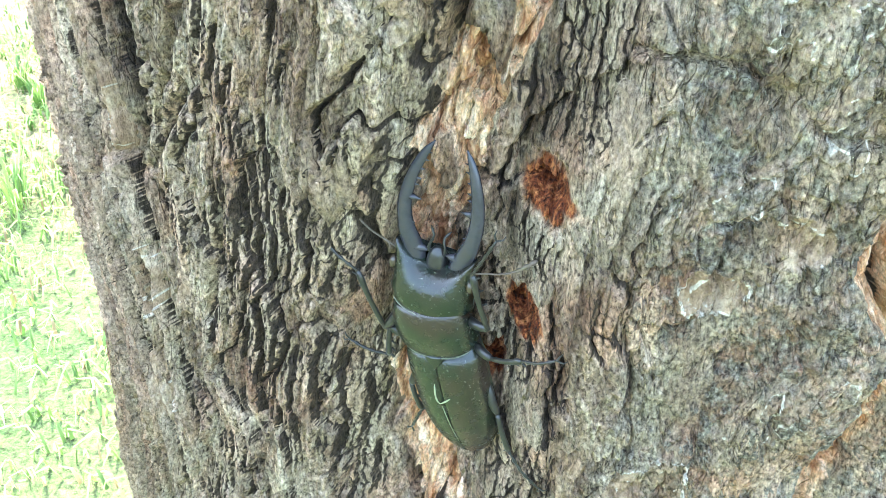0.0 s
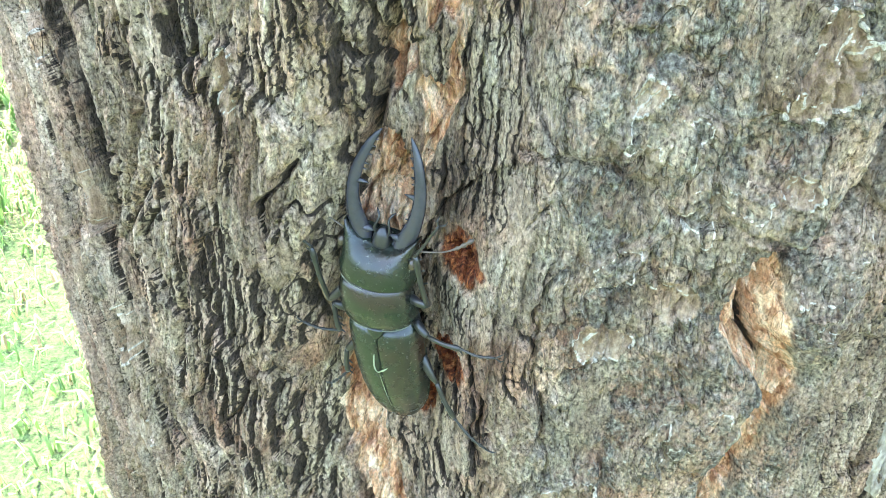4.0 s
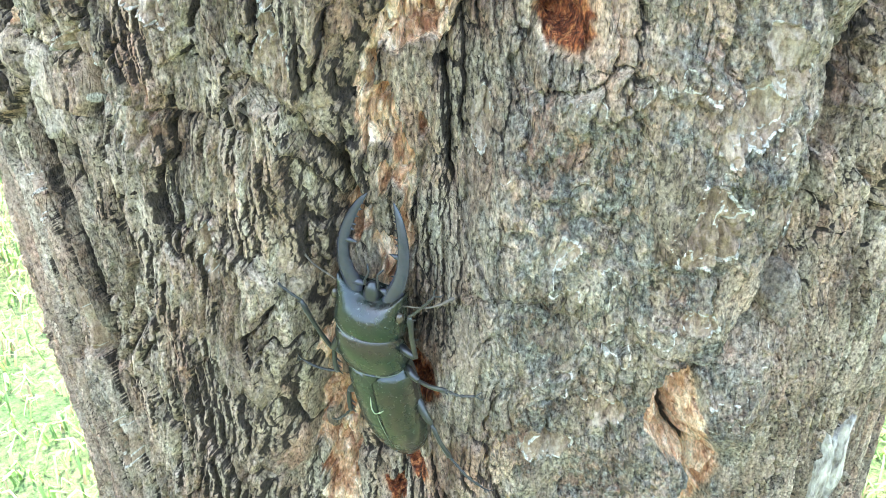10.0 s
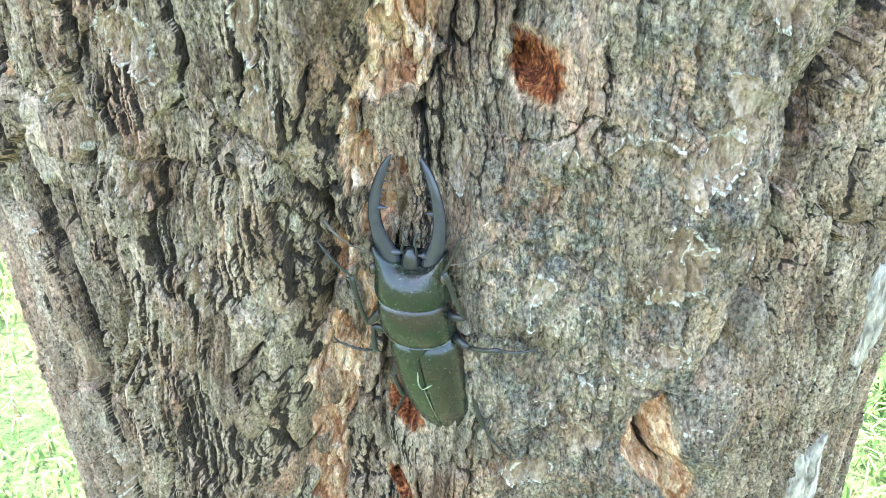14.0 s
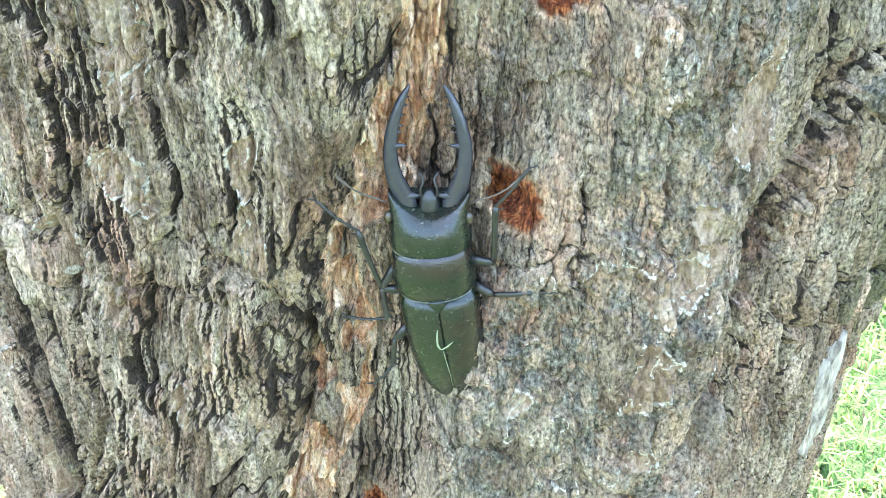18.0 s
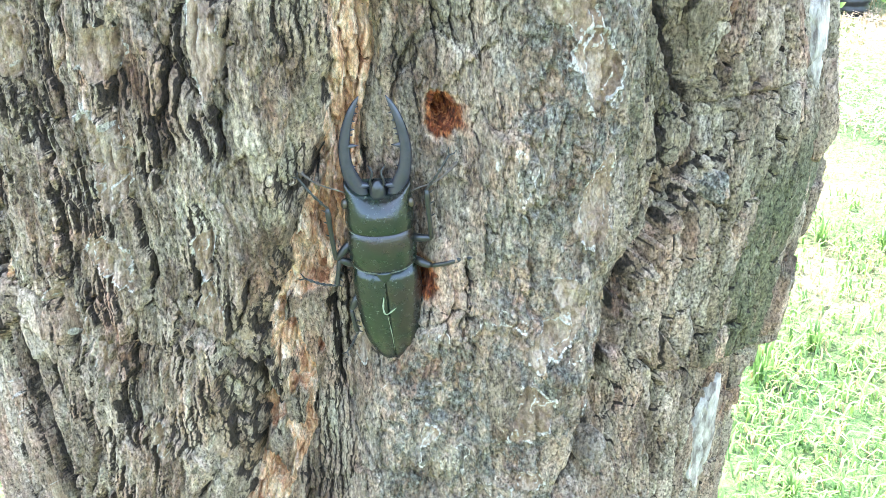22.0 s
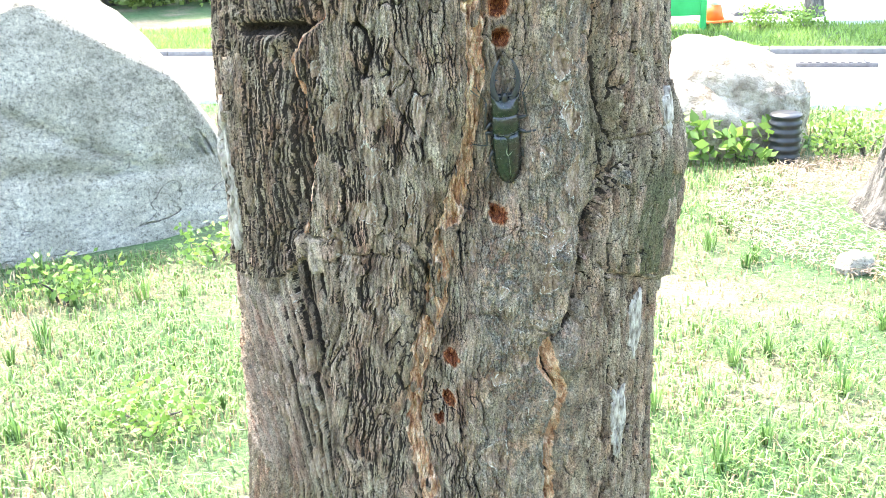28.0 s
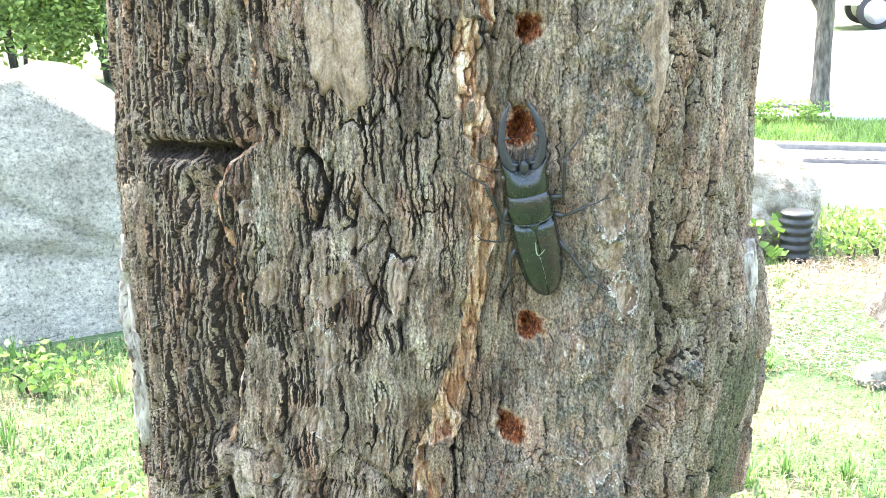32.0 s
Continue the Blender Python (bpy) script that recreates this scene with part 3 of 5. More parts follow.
    h = h + chunk * (0.0095 * rc - 0.003 * groove(ec, 0.0008))
    # the lower tongue of the ridge stands proud
    tongue = step(z + 0.2 * wob - 1.3155 - 0.011 * (np.abs(th - 12.5) / 5.0) ** 4, 0.0, 0.0012) * np.exp(-(((th - 12.5) / 6.0) ** 8)) * (1 - step(z, 1.36, 1.40))
    h = h + 0.0032 * tongue
    # plates
    qa = s + 0.6 * warp - np.radians(np.interp(z, [1.17, 1.22, 1.28, 1.33, 1.38, 1.6], [-6, -5.5, -3.3, -1.5, 0, 0])) * RADIUS * (1 - step(th, -24, -10)) - 0.05 * step(th, 24, 40) * (z - 1.35)
    eb, rb, tb, ob, sb = strips(qa + 2 * fine, z + warp, 0.0165, 0.055, 4, 1.3)
    gate = step(fbm(s / 0.012, z / 0.03, 36, 2), 0.40, 0.56)
    h = h + mid * (0.0030 * (rb - 0.5) + 0.0040 * ob * tb - 0.0036 * gate * groove(eb, 0.0007))
    # wavy flakes
    ea, ra, ta, oa, sa = strips(qa + 1.5 * fine, z + 0.6 * warp, 0.0048, 0.024, 1)
    keep = step(fbm(s / 0.007, z / 0.016, 51, 2), 0.34, 0.54)
    w1 = mid * (0.75 + 0.25 * gate)
    h = h + w1 * (0.0012 * (ra - 0.5) + 0.0027 * oa * (0.3 + ta) - 0.0018 * keep * groove(ea, 0.00045))
    # thin leaves on them, everywhere
    ef, rf, tf, of, sf = strips(qa + 1.2 * fine, z + 0.3 * warp, 0.0023, 0.0105, 2)
    w2 = (1 - 0.5 * calm) * (1 - 0.6 * slab) * (1 - 0.6 * right)
    h = h + w2 * (0.0005 * (rf - 0.5) + 0.0010 * of - 0.0005 * groove(ef, 0.0003))
    # slanting slabs that overlap on the left flank
    qs = -(math.radians(-34) * RADIUS - s) * np.exp(-(np.clip(z, 1.17, 1.40) - 1.3) / 0.15) + 0.35 * warp
    es, rs, ts, os_, ss = strips(qs + 1.2 * fine, z + 1.2 * warp, 0.0125, 0.085, 7, 0.8)
    h = h + slab * (0.0035 * (rs - 0.5) + 0.0085 * os_ * (0.35 + ts) - 0.0075 * groove(es, 0.0009))
    e7, r7, t7, o7, s7 = strips(qs + fine, z + warp, 0.0052, 0.036, 8, 0.9)
    h = h + slab * (0.0006 * (r7 - 0.5) + 0.0014 * o7 - 0.0014 * step(t7, 0.35, 0.6) * groove(e7, 0.0005))
    # fibrous dark bark above them, strands on the right flank
    e3, r3, t3, o3, s3 = strips(qa + fine, z + 0.5 * warp, 0.0041, 0.027, 3)
    e8, r8, t8, o8, s8 = strips(qa + 2 * fine, z + warp, 0.0115, 0.06, 9, 1.2)
    strand = np.maximum(fibre, right)
    h = h + strand * (0.0018 * (r3 - 0.5) + 0.0022 * o3 - 0.0018 * groove(e3, 0.0005) + 0.0042 * (r8 - 0.5) + 0.003 * o8 * t8 - 0.0055 * groove(e8, 0.0009))
    # the weathered plate: swirled thin layers and grain
    n4 = fbm(s / 0.012 + 2 * warp / 0.01, z / 0.017 + 3 * warp / 0.01, 16, 3)
    n5 = fbm(s / 0.004 + warp / 0.004, z / 0.007 + warp / 0.004, 17, 3)
    h = h + calm * (0.0013 * (terrace(n4 * 6, 0.95) - 3) + 0.0005 * (terrace(n5 * 5, 0.9) - 2.5) + 0.0004 * (fbm(s / 0.002, z / 0.004, 29, 2) - 0.5))
    h = h + 0.0002 * (fbm(s / 0.0016, z / 0.003, 15, 2) - 0.5) + 0.2 * fine
    fd = near_line(th, z, [1.0, 1.3, 1.36, 1.42, 1.48, 1.64], [33, 31, 30, 33, 30, 27]) + 1.1 * warp + fine
    h = h - 0.007 * groove(fd, 0.0018) * (0.3 + 0.7 * step(fbm(s * 0, z / 0.03, 28, 2), 0.35, 0.55))
    cuts = cut_depth(th, z, wob * 0.35)
    h = h - cuts
    # the channel of fresh inner bark, filled with chips
    ch = near_line(th, z, INNER_Z, INNER_TH) + wob * 0.9 + 2.5 * fine
    wide = np.interp(z, [1.1, 1.19, 1.24, 1.275, 1.30, 1.33, 1.36, 1.40, 1.43, 1.455, 1.52, 1.6], [0.0085, 0.0085, 0.0062, 0.0060, 0.0075, 0.0092, 0.0095, 0.0088, 0.0078, 0.0060, 0.0062, 0.0085])
    inner = 1 - step(np.abs(ch), wide * 0.94, wide * 1.04)
    h = h - 0.0045 * groove(np.abs(ch) - wide * 1.08, 0.0010) * step(fbm(s / 0.01, z / 0.02, 33, 2), 0.3, 0.5)
    island = step(fbm(s / 0.006, z / 0.014, 18, 2), 0.66, 0.68)
    inner = inner * (1 - 0.9 * island)
    h = h + 0.002 * island * (np.abs(ch) < wide)
    # left groove: dark and deep, with a thin fresh line
    gd = near_line(th, z, GROOVE_Z, GROOVE_TH) + wob * 0.6
    on = step(z, 1.385, 1.40)
    h = h - on * (0.006 * groove(gd + 0.004, 0.009) + 0.005 * groove(gd + 0.0012, 0.0026)) + on * 0.004 * step(-gd, 0.010, 0.016) * np.exp(-np.abs(gd) / 0.03)
    dark_g = on * groove(gd + 0.002, 0.0042) * step(fbm(s / 0.006, z / 0.02, 55, 2), 0.25, 0.5)
    inner = np.maximum(inner, on * (1 - step(np.abs(gd - 0.0034), 0.0026, 0.0034)) * step(fbm(s * 0, z / 0.02, 56, 2), 0.25, 0.3))
    inner = np.maximum(inner, step(z, 1.49, 1.51) * (1 - step(np.abs(cd - 0.001), 0.0014, 0.0022)))
    # right crevice bottom
    cw = np.interp(z, [1.1, 1.2, 1.27, 1.295, 1.31, 1.33, 1.36, 1.385, 1.41], [0.0048, 0.0054, 0.0068, 0.0075, 0.0058, 0.0046, 0.0038, 0.0026, 0.0])
    cc = cd + 0.8 * wob - 0.004 * step(z, 1.31, 1.335)
    h = h - 0.009 * groove(cc, 0.0052) * step(cw, 0.0, 0.003)
    inner = np.maximum(inner, 0.95 * (1 - step(np.abs(cc), cw * 0.9, cw * 1.1 + 1e-4)) * step(cw, 0.0008, 0.0025))
    e5, r5, t5, o5, s5 = strips(s + 0.5 * warp + 1.6 * fine, z + 0.5 * warp, 0.0042, 0.0135, 5, 1.3)
    chip_gap = inner * groove(e5, 0.00045)
    h = h - inner * (0.0036 - 0.0032 * r5 - 0.0018 * o5) - 0.0028 * chip_gap
    slit = groove(cc + 0.4 * wob, 0.0012) * step(cw, 0.002, 0.004)
    h = h - 0.006 * slit
    # level breaks between plates
    for lz, a0, a1, mm in ((1.391, -50, -34, 5), (1.262, -70, -52, 3), (1.243, 22, 44, 5), (1.447, 30, 60, 4), (1.383, -34, -22, 4)):
        wave = lz + 0.006 * (fbm(s / 0.01, s * 0, 21 + int(lz * 100), 3) - 0.5)
        inside = step(th, a0 - 2, a0) * (1 - step(th, a1, a1 + 2))
        d = z - wave
        h = h - inside * 0.001 * mm * (groove(d, 0.0011) + 0.45 * np.exp(-np.abs(d) / 0.02) * (d < 0))
    # sap holes
    sap = np.zeros_like(h)
    for hth, hz, mm in SAP_HOLES:
        d = np.hypot(np.radians(th - hth) * RADIUS, (z - hz) * 0.9) * 1000 + 4.5 * (fbm(s / 0.0035, z / 0.0035, 31, 3) - 0.5)
        h = h - 0.009 * (1 - step(d, mm * 0.45, mm * 0.85)) - 0.0015 * (1 - step(d, mm * 1.1, mm * 1.4))
        sap = np.maximum(sap, 1 - step(d, mm * 1.0, mm * 1.25))
        inner = np.maximum(inner, 0.35 * (1 - step(d, mm * 1.3, mm * 1.6)))
    # smooth tan scars where a scale came off, each with a curled pale rim
    pale = step(ra, 0.93, 0.95) * step(ea, 0.0004, 0.0008) * mid * 0.5
    pale = np.maximum(pale, step(rs, 0.62, 0.66) * step(es, 0.0006, 0.0012) * slab * 0.55)
    pale = np.maximum(pale, 0.35 * calm * step(np.abs(n4 - 0.66), 0.045, 0.035)) * (1 - inner)
    rim = np.zeros_like(h)
    flat = np.zeros_like(h)
    for k, (ct, cz, w, t) in enumerate(SCARS):
        near = (np.abs(th - ct) < 7) & (np.abs(z - cz) < 0.035)
        if near.any():
            u, v = np.radians(th[near] - ct) * RADIUS * 2000 / w, (z[near] - cz) * 2000 / t
            d = np.hypot(u + 0.35 * np.sin(v * 2 + k), v) + 1.3 * (fbm(s[near] / 0.007, z[near] / 0.010, 41, 3) - 0.5)
            spot = 1 - step(d, 0.94, 1.0)
            h[near] += spot * (-0.0014 + 0.0012 * terrace(np.clip(2.4 * d, 0, 3), 0.92) / 2) + 0.0009 * groove(d - 1.03, 0.06)
            pale[near] = np.maximum(pale[near], 0.95 * spot * (1 - inner[near]))
            flat[near] = np.maximum(flat[near], spot)
            broken = step(fbm(s[near] / 0.005, z[near] / 0.005, 43, 2), 0.45, 0.55)
            rim[near] = np.maximum(rim[near], broken * np.maximum(groove(d - 1.0, 0.05), 0.8 * groove(d - 0.62, 0.04)) * (1 - inner[near]))
    rim = np.maximum(rim, 0.8 * calm * step(z, 1.2, 1.26) * groove(n4 - 0.70, 0.006)) * (1 - inner)
    lichen = np.clip(0.12 + 0.7 * calm + 0.8 * (fbm(s / 0.04, z / 0.06, 19, 3) - 0.5), 0, 0.9) * (1 - inner) * (1 - 0.6 * flat)
    moss = step(th, 30, 44) * (1 - step(th, 70, 84)) * step(z - rim_r, 0.0, 0.004) * (1 - step(z, 1.40, 1.45)) * (1 - inner)
    moss = np.maximum(moss, 0.5 * step(th, 17, 22) * (1 - step(th, 30, 34)) * groove(z - 1.46, 0.035) * (1 - inner))
    tier = np.mod(np.where(inner > 0.5, r5, np.where(slab > 0.5, 0.7 * rs + 0.3 * r7, np.where(strand > 0.5, 0.6 * r8 + 0.4 * r3, 0.45 * ra + 0.25 * rb + 0.3 * rf))), 1.0)
    plate = np.clip(np.where(slab > 0.5, 0.35 + 0.65 * rs, np.where(strand > 0.5, 0.5 * r8 + 0.2 * right, 0.3 * rb + 0.5 * ra)) * (1 - 0.5 * calm), 0, 1)
    # old cork in furrows, cracks and crevice, darkened in colour to give their shade
    cork_shade = np.maximum(w1 * keep * groove(ea, 0.00062), np.maximum(0.8 * w2 * keep * groove(ef, 0.00045), gate * mid * groove(eb, 0.00065)))
    cork_shade = np.maximum(cork_shade, slab * (1 - step(-th, 54, 60)) * np.maximum(groove(es, 0.0008), 0.85 * step(t7, 0.35, 0.6) * groove(e7, 0.00055)))
    cork_shade = np.maximum(cork_shade, strand * np.maximum(groove(e8, 0.0008), 0.95 * groove(e3, 0.0006)))
    cork_shade = np.maximum(cork_shade, np.clip(cuts / 0.005, 0, 1) ** 2) * (1 - inner) * (1 - 0.8 * flat)
    cork_shade = np.maximum(cork_shade, np.maximum(0.62 * chip_gap, np.maximum(slit, np.maximum(0.7 * dark_g * (1 - inner), 1.2 * cliff * groove(cj - 0.005, 0.0058) * (1 - inner) * step(fbm(s / 0.004, z / 0.012, 57, 2), 0.3, 0.5)))))
    return h * (1 - back), inner, pale, lichen, moss, sap, tier, plate, cork_shade, rim


def build_trunk(tree):
    ths = np.concatenate([np.arange(-180, -84, 2.0), np.arange(-84, -62, 0.2), np.arange(-62, -50, 0.15), np.arange(-50, 32, 0.13), np.arange(32, 62, 0.15), np.arange(62, 84, 0.2), np.arange(84, 181, 2.0)])
    zs = np.concatenate([np.arange(0.0, 1.0, 0.025), np.arange(1.0, 1.05, 0.004), np.arange(1.05, 1.12, 0.0016), np.arange(1.12, 1.18, 0.0009), np.arange(1.18, 1.47, 0.0006), np.arange(1.47, 1.635, 0.0009), np.arange(1.635, 1.8, 0.004), np.arange(1.8, 4.2, 0.04)])
    th, z = np.meshgrid(ths, zs)
    h, *masks = bark(th, z)
    r = base_radius(z) + h
    cx, cy = axis_xy(z)
    a = np.radians(th)
    co = np.stack([cx + r * np.sin(a), cy - r * np.cos(a), z - 0.02], -1).reshape(-1, 3)
    co[:, 2] += 0.02
    nz, nt = th.shape
    i = (np.arange(nz - 1)[:, None] * nt + np.arange(nt - 1)).ravel()
    me = quads("trunk", co, np.stack([i, i + 1, i + nt + 1, i + nt], 1))
    for name, v in zip(("inner", "pale", "lichen", "moss", "sap", "tier", "plate", "cork_shade", "rim"), masks):
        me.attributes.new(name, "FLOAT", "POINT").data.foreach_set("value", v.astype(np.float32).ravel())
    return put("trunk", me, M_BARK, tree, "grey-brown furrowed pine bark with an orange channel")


def flake(tree, th, z, wide, tall, lift, turn, pale, lichen, seed, name="bark_flake", label="", curl=0.0, mat=None):
    """One bark scale, wide x tall in mm, that lies on the trunk with its rim lifted."""
    rng = np.random.RandomState(seed)
    k, m = 7, 20
    rad = np.linspace(0, 1, k)[:, None]
    ang = np.linspace(0, 2 * np.pi, m * 2, endpoint=False)[None, :]
    ph = rng.rand(6) * 6.28
    edge = 1 + 0.13 * np.sin(2 * ang + ph[0]) + 0.10 * np.sin(3 * ang + ph[1]) + 0.08 * np.sin(5 * ang + ph[2]) + 0.05 * np.sin(9 * ang + ph[3]) + 0.04 * np.sin(13 * ang + ph[4])
    u = rad * edge * np.sign(np.cos(ang)) * np.abs(np.cos(ang)) ** 0.8 * wide * 0.0005
    v = rad * edge * np.sign(np.sin(ang)) * np.abs(np.sin(ang)) ** 0.8 * tall * 0.0005
    c, s = math.cos(math.radians(turn)), math.sin(math.radians(turn))
    du, dv = c * u - s * v, s * u + c * v
    tt, zz = th + np.degrees(du / RADIUS), z + dv
    h = bark(tt, zz)[0]
    follow = 0.5 if pale > 0.5 else 0.9
    h = h * follow + np.percentile(h, 65) * (1 - follow)
    top = h + lift * 0.001 * (1.0 - 0.25 * rad**3) + curl * 0.001 * rad**2 * np.cos(ang - ph[5]) + 0.0005 * (fbm(du / 0.003, dv / 0.012, seed, 2) - 0.5)
    low = h[-1:] - 0.003
    h2 = np.concatenate([top, low])
    tt, zz = np.concatenate([tt, tt[-1:]]), np.concatenate([zz, zz[-1:]])
    r = base_radius(zz) + h2
    cx, cy = axis_xy(zz)
    a = np.radians(tt)
    co = np.stack([cx + r * np.sin(a), cy - r * np.cos(a), zz], -1).reshape(-1, 3)
    n = m * 2
    i = np.arange(k)[:, None] * n + np.arange(n)
    j = np.arange(k)[:, None] * n + (np.arange(n) + 1) % n
    me = quads(name, co, np.stack([i, j, j + n, i + n], -1).reshape(-1, 4))
    cnt = len(co)
    for nm, val in (("inner", 0.0), ("pale", pale), ("lichen", lichen), ("moss", 0.0), ("sap", 0.0), ("tier", rng.rand()), ("plate", 0.3 + 0.7 * rng.rand()), ("cork_shade", 0.0), ("rim", 0.0)):
        me.attributes.new(nm, "FLOAT", "POINT").data.foreach_set("value", np.full(cnt, val, np.float32))
    return put(name, me, mat or M_BARK, tree, label)


tree = tagged(new("pine_tree"), "mature pine with furrowed grey bark, orange channel and sap holes", "tree")
build_trunk(tree)

# ---- bark scales that stand off the trunk ----
def scales():
    seed = 100
    # known large scales: th, z, width, height, lift, turn, pale, lichen
    big = [(-24.3, 1.592, 25, 58, 1.2, 0, 1.0, 0.1), (19.0, 1.585, 20, 64, 1.5, -4, 0.9, 0.2)]
    more = [(-43.2, 1.378, 20, 34, 2.5, 25, 0.45, 0.1), (-46.7, 1.260, 18, 26, 2.0, 10, 0.3, 0.9), (-44.4, 1.195, 9, 30, 2.5, 0, 0.9, 0.4)]
    edge = [(54.0, 1.453, 16, 36, 3.0, 0, 0.8, 0.9), (44.5, 1.284, 19, 62, 3.0, 0, 0.6, 1.0), (38.0, 1.205, 18, 70, 3.0, 3, 0.6, 1.0), (-76, 1.446, 14, 60, 3.5, 0, 0.5, 1.0), (-74, 1.39, 14, 70, 3.0, 0, 0.4, 1.0)]
    for th, z, w, h, up, turn, pale, li in big + more + edge:
        seed += 1
        white = (th, z, w, h, up, turn, pale, li) in edge
        flake(tree, th, z, w, h, up, turn, pale, li, seed, label="bleached grey-white bark plate" if white else "", mat=M_CHIP if white else None)
    shag = random.Random(44)
    for k in range(26):
        th, z = shag.uniform(56, 80), shag.uniform(1.31, 1.46)
        flake(tree, th, z, shag.uniform(5, 9), shag.uniform(24, 46), shag.uniform(2.0, 4.5), shag.uniform(-12, 4), 0.0, 0.2, 300 + k, curl=shag.uniform(0.5, 3.0))
    for k in range(14):
        th, z = shag.uniform(-80, -60), shag.uniform(1.18, 1.52)
        flake(tree, th, z, shag.uniform(6, 11), shag.uniform(22, 44), shag.uniform(1.5, 3.5), shag.uniform(-4, 14), shag.choice([0.0, 0.3]), 0.3, 340 + k, curl=shag.uniform(0.5, 2.0))
    flake(tree, 34.5, 1.419, 7, 9, 5.0, 0, 0.0, 1.0, 77, "loose_flake", "small pale grey loose flake", 2.0)
    flake(tree, 21.1, 1.324, 9, 15, 6.0, 8, 0.3, 1.0, 78, "loose_flake", "pale chip of bark in the crevice", 1.5)
    rng = np.random.RandomState(5)
    made = 0
    while made < 200:
        th, z = rng.uniform(-84, 84), rng.uniform(1.13, 1.64)
        inn = bark(np.array([th]), np.array([z]))
        if inn[1][0] > 0.1 or inn[5][0] > 0 or 20 < th < 33 or abs(np.radians(th - np.interp(z, VALLEY_Z, VALLEY_TH)) * RADIUS) < 0.02:
            continue
        w = rng.uniform(4, 11)
        steep = 14 * math.sin(math.radians(-th * 2)) * (1 if th < 0 else 0.3)
        flake(tree, th, z, w, w * rng.uniform(2.2, 4.2), rng.uniform(0.1, 0.45), steep + rng.uniform(-8, 8), rng.choice([0.0, 0.0, 0.0, 0.15, 0.4]), rng.uniform(0.0, 0.5), 1000 + made)
        made += 1


scales()


# ---- the stag beetle: y ahead, z off the bark, metres; the origin lies under the joint of thorax and wing cases ----
MM = 0.001


def arch(x, w, h, low, power):
    """Height of a domed plate over x."""
    k = min(abs(x) / w, 1.0) ** (1 / 0.9)
    return low + (h - low) * max(1 - k * k, 0.0) ** (power / 2)


def shell(ys, wide, high, low, side=0, n=26, power=0.6):
    """A domed plate over stations ys: half widths, heights and lower rims; side -1 or 1 for one half alone."""
    rings = []
    for y, w, h, b in zip(ys, wide, high, low):
        if side:
            top = [(side * w * math.sin(a) ** 0.9 if a > 0 else 0.0, b + (h - b) * max(math.cos(a), 0) ** power) for a in np.linspace(0, math.pi / 2, n)]
            under = [(side * w * k, b - 0.6) for k in (0.9, 0.45, 0.0)]
        else:
            top = [(w * math.copysign(abs(math.sin(a)) ** 0.9, a), b + (h - b) * max(math.cos(a), 0) ** power) for a in np.linspace(-math.pi / 2, math.pi / 2, n)]
            under = [(w * k, b - 0.8) for k in (0.85, 0.3, -0.3, -0.85)]
        rings.append([Vector((x * MM, y * MM, z * MM)) for x, z in top + under])
    return ring_loft(rings)


def stations(keys, n):
    """Smoothly drawn out rows of y, half width, height, lower rim."""
    return smooth_line(keys, n).T


def tube(points, radii, sides=8, flat=1.0):
    """A tapered tube through points in millimetres."""
    line = smooth_line(points, len(radii)) * MM
    return sweep(line, [r * MM for r in radii], sides, flat)


def bead(w, h, low, power, y0, bow, lift, parent, r=0.17):
    """The fine waxy bead along the hind rim of a plate."""
    pts = []
    for x in np.linspace(-0.97, 0.97, 21):
        pts.append((x * w, y0 + bow * abs(x) ** 2.2, arch(x * w, w, h, low, power) + lift))
    part("rim", tube(pts, [r * 0.6] + [r] * 38 + [r * 0.6], 6), M_BEAD, parent, "fine waxy rim line")


def tooth(jaw, root, tip, r):
    t = sweep([root, root.lerp(tip, 0.5), tip], [r * MM, r * 0.55 * MM, 0.06 * MM], 8)
    tm = bpy.data.meshes.new("t")
    t.to_mesh(tm)
    t.free()
    jaw.from_mesh(tm)
    bpy.data.meshes.remove(tm)


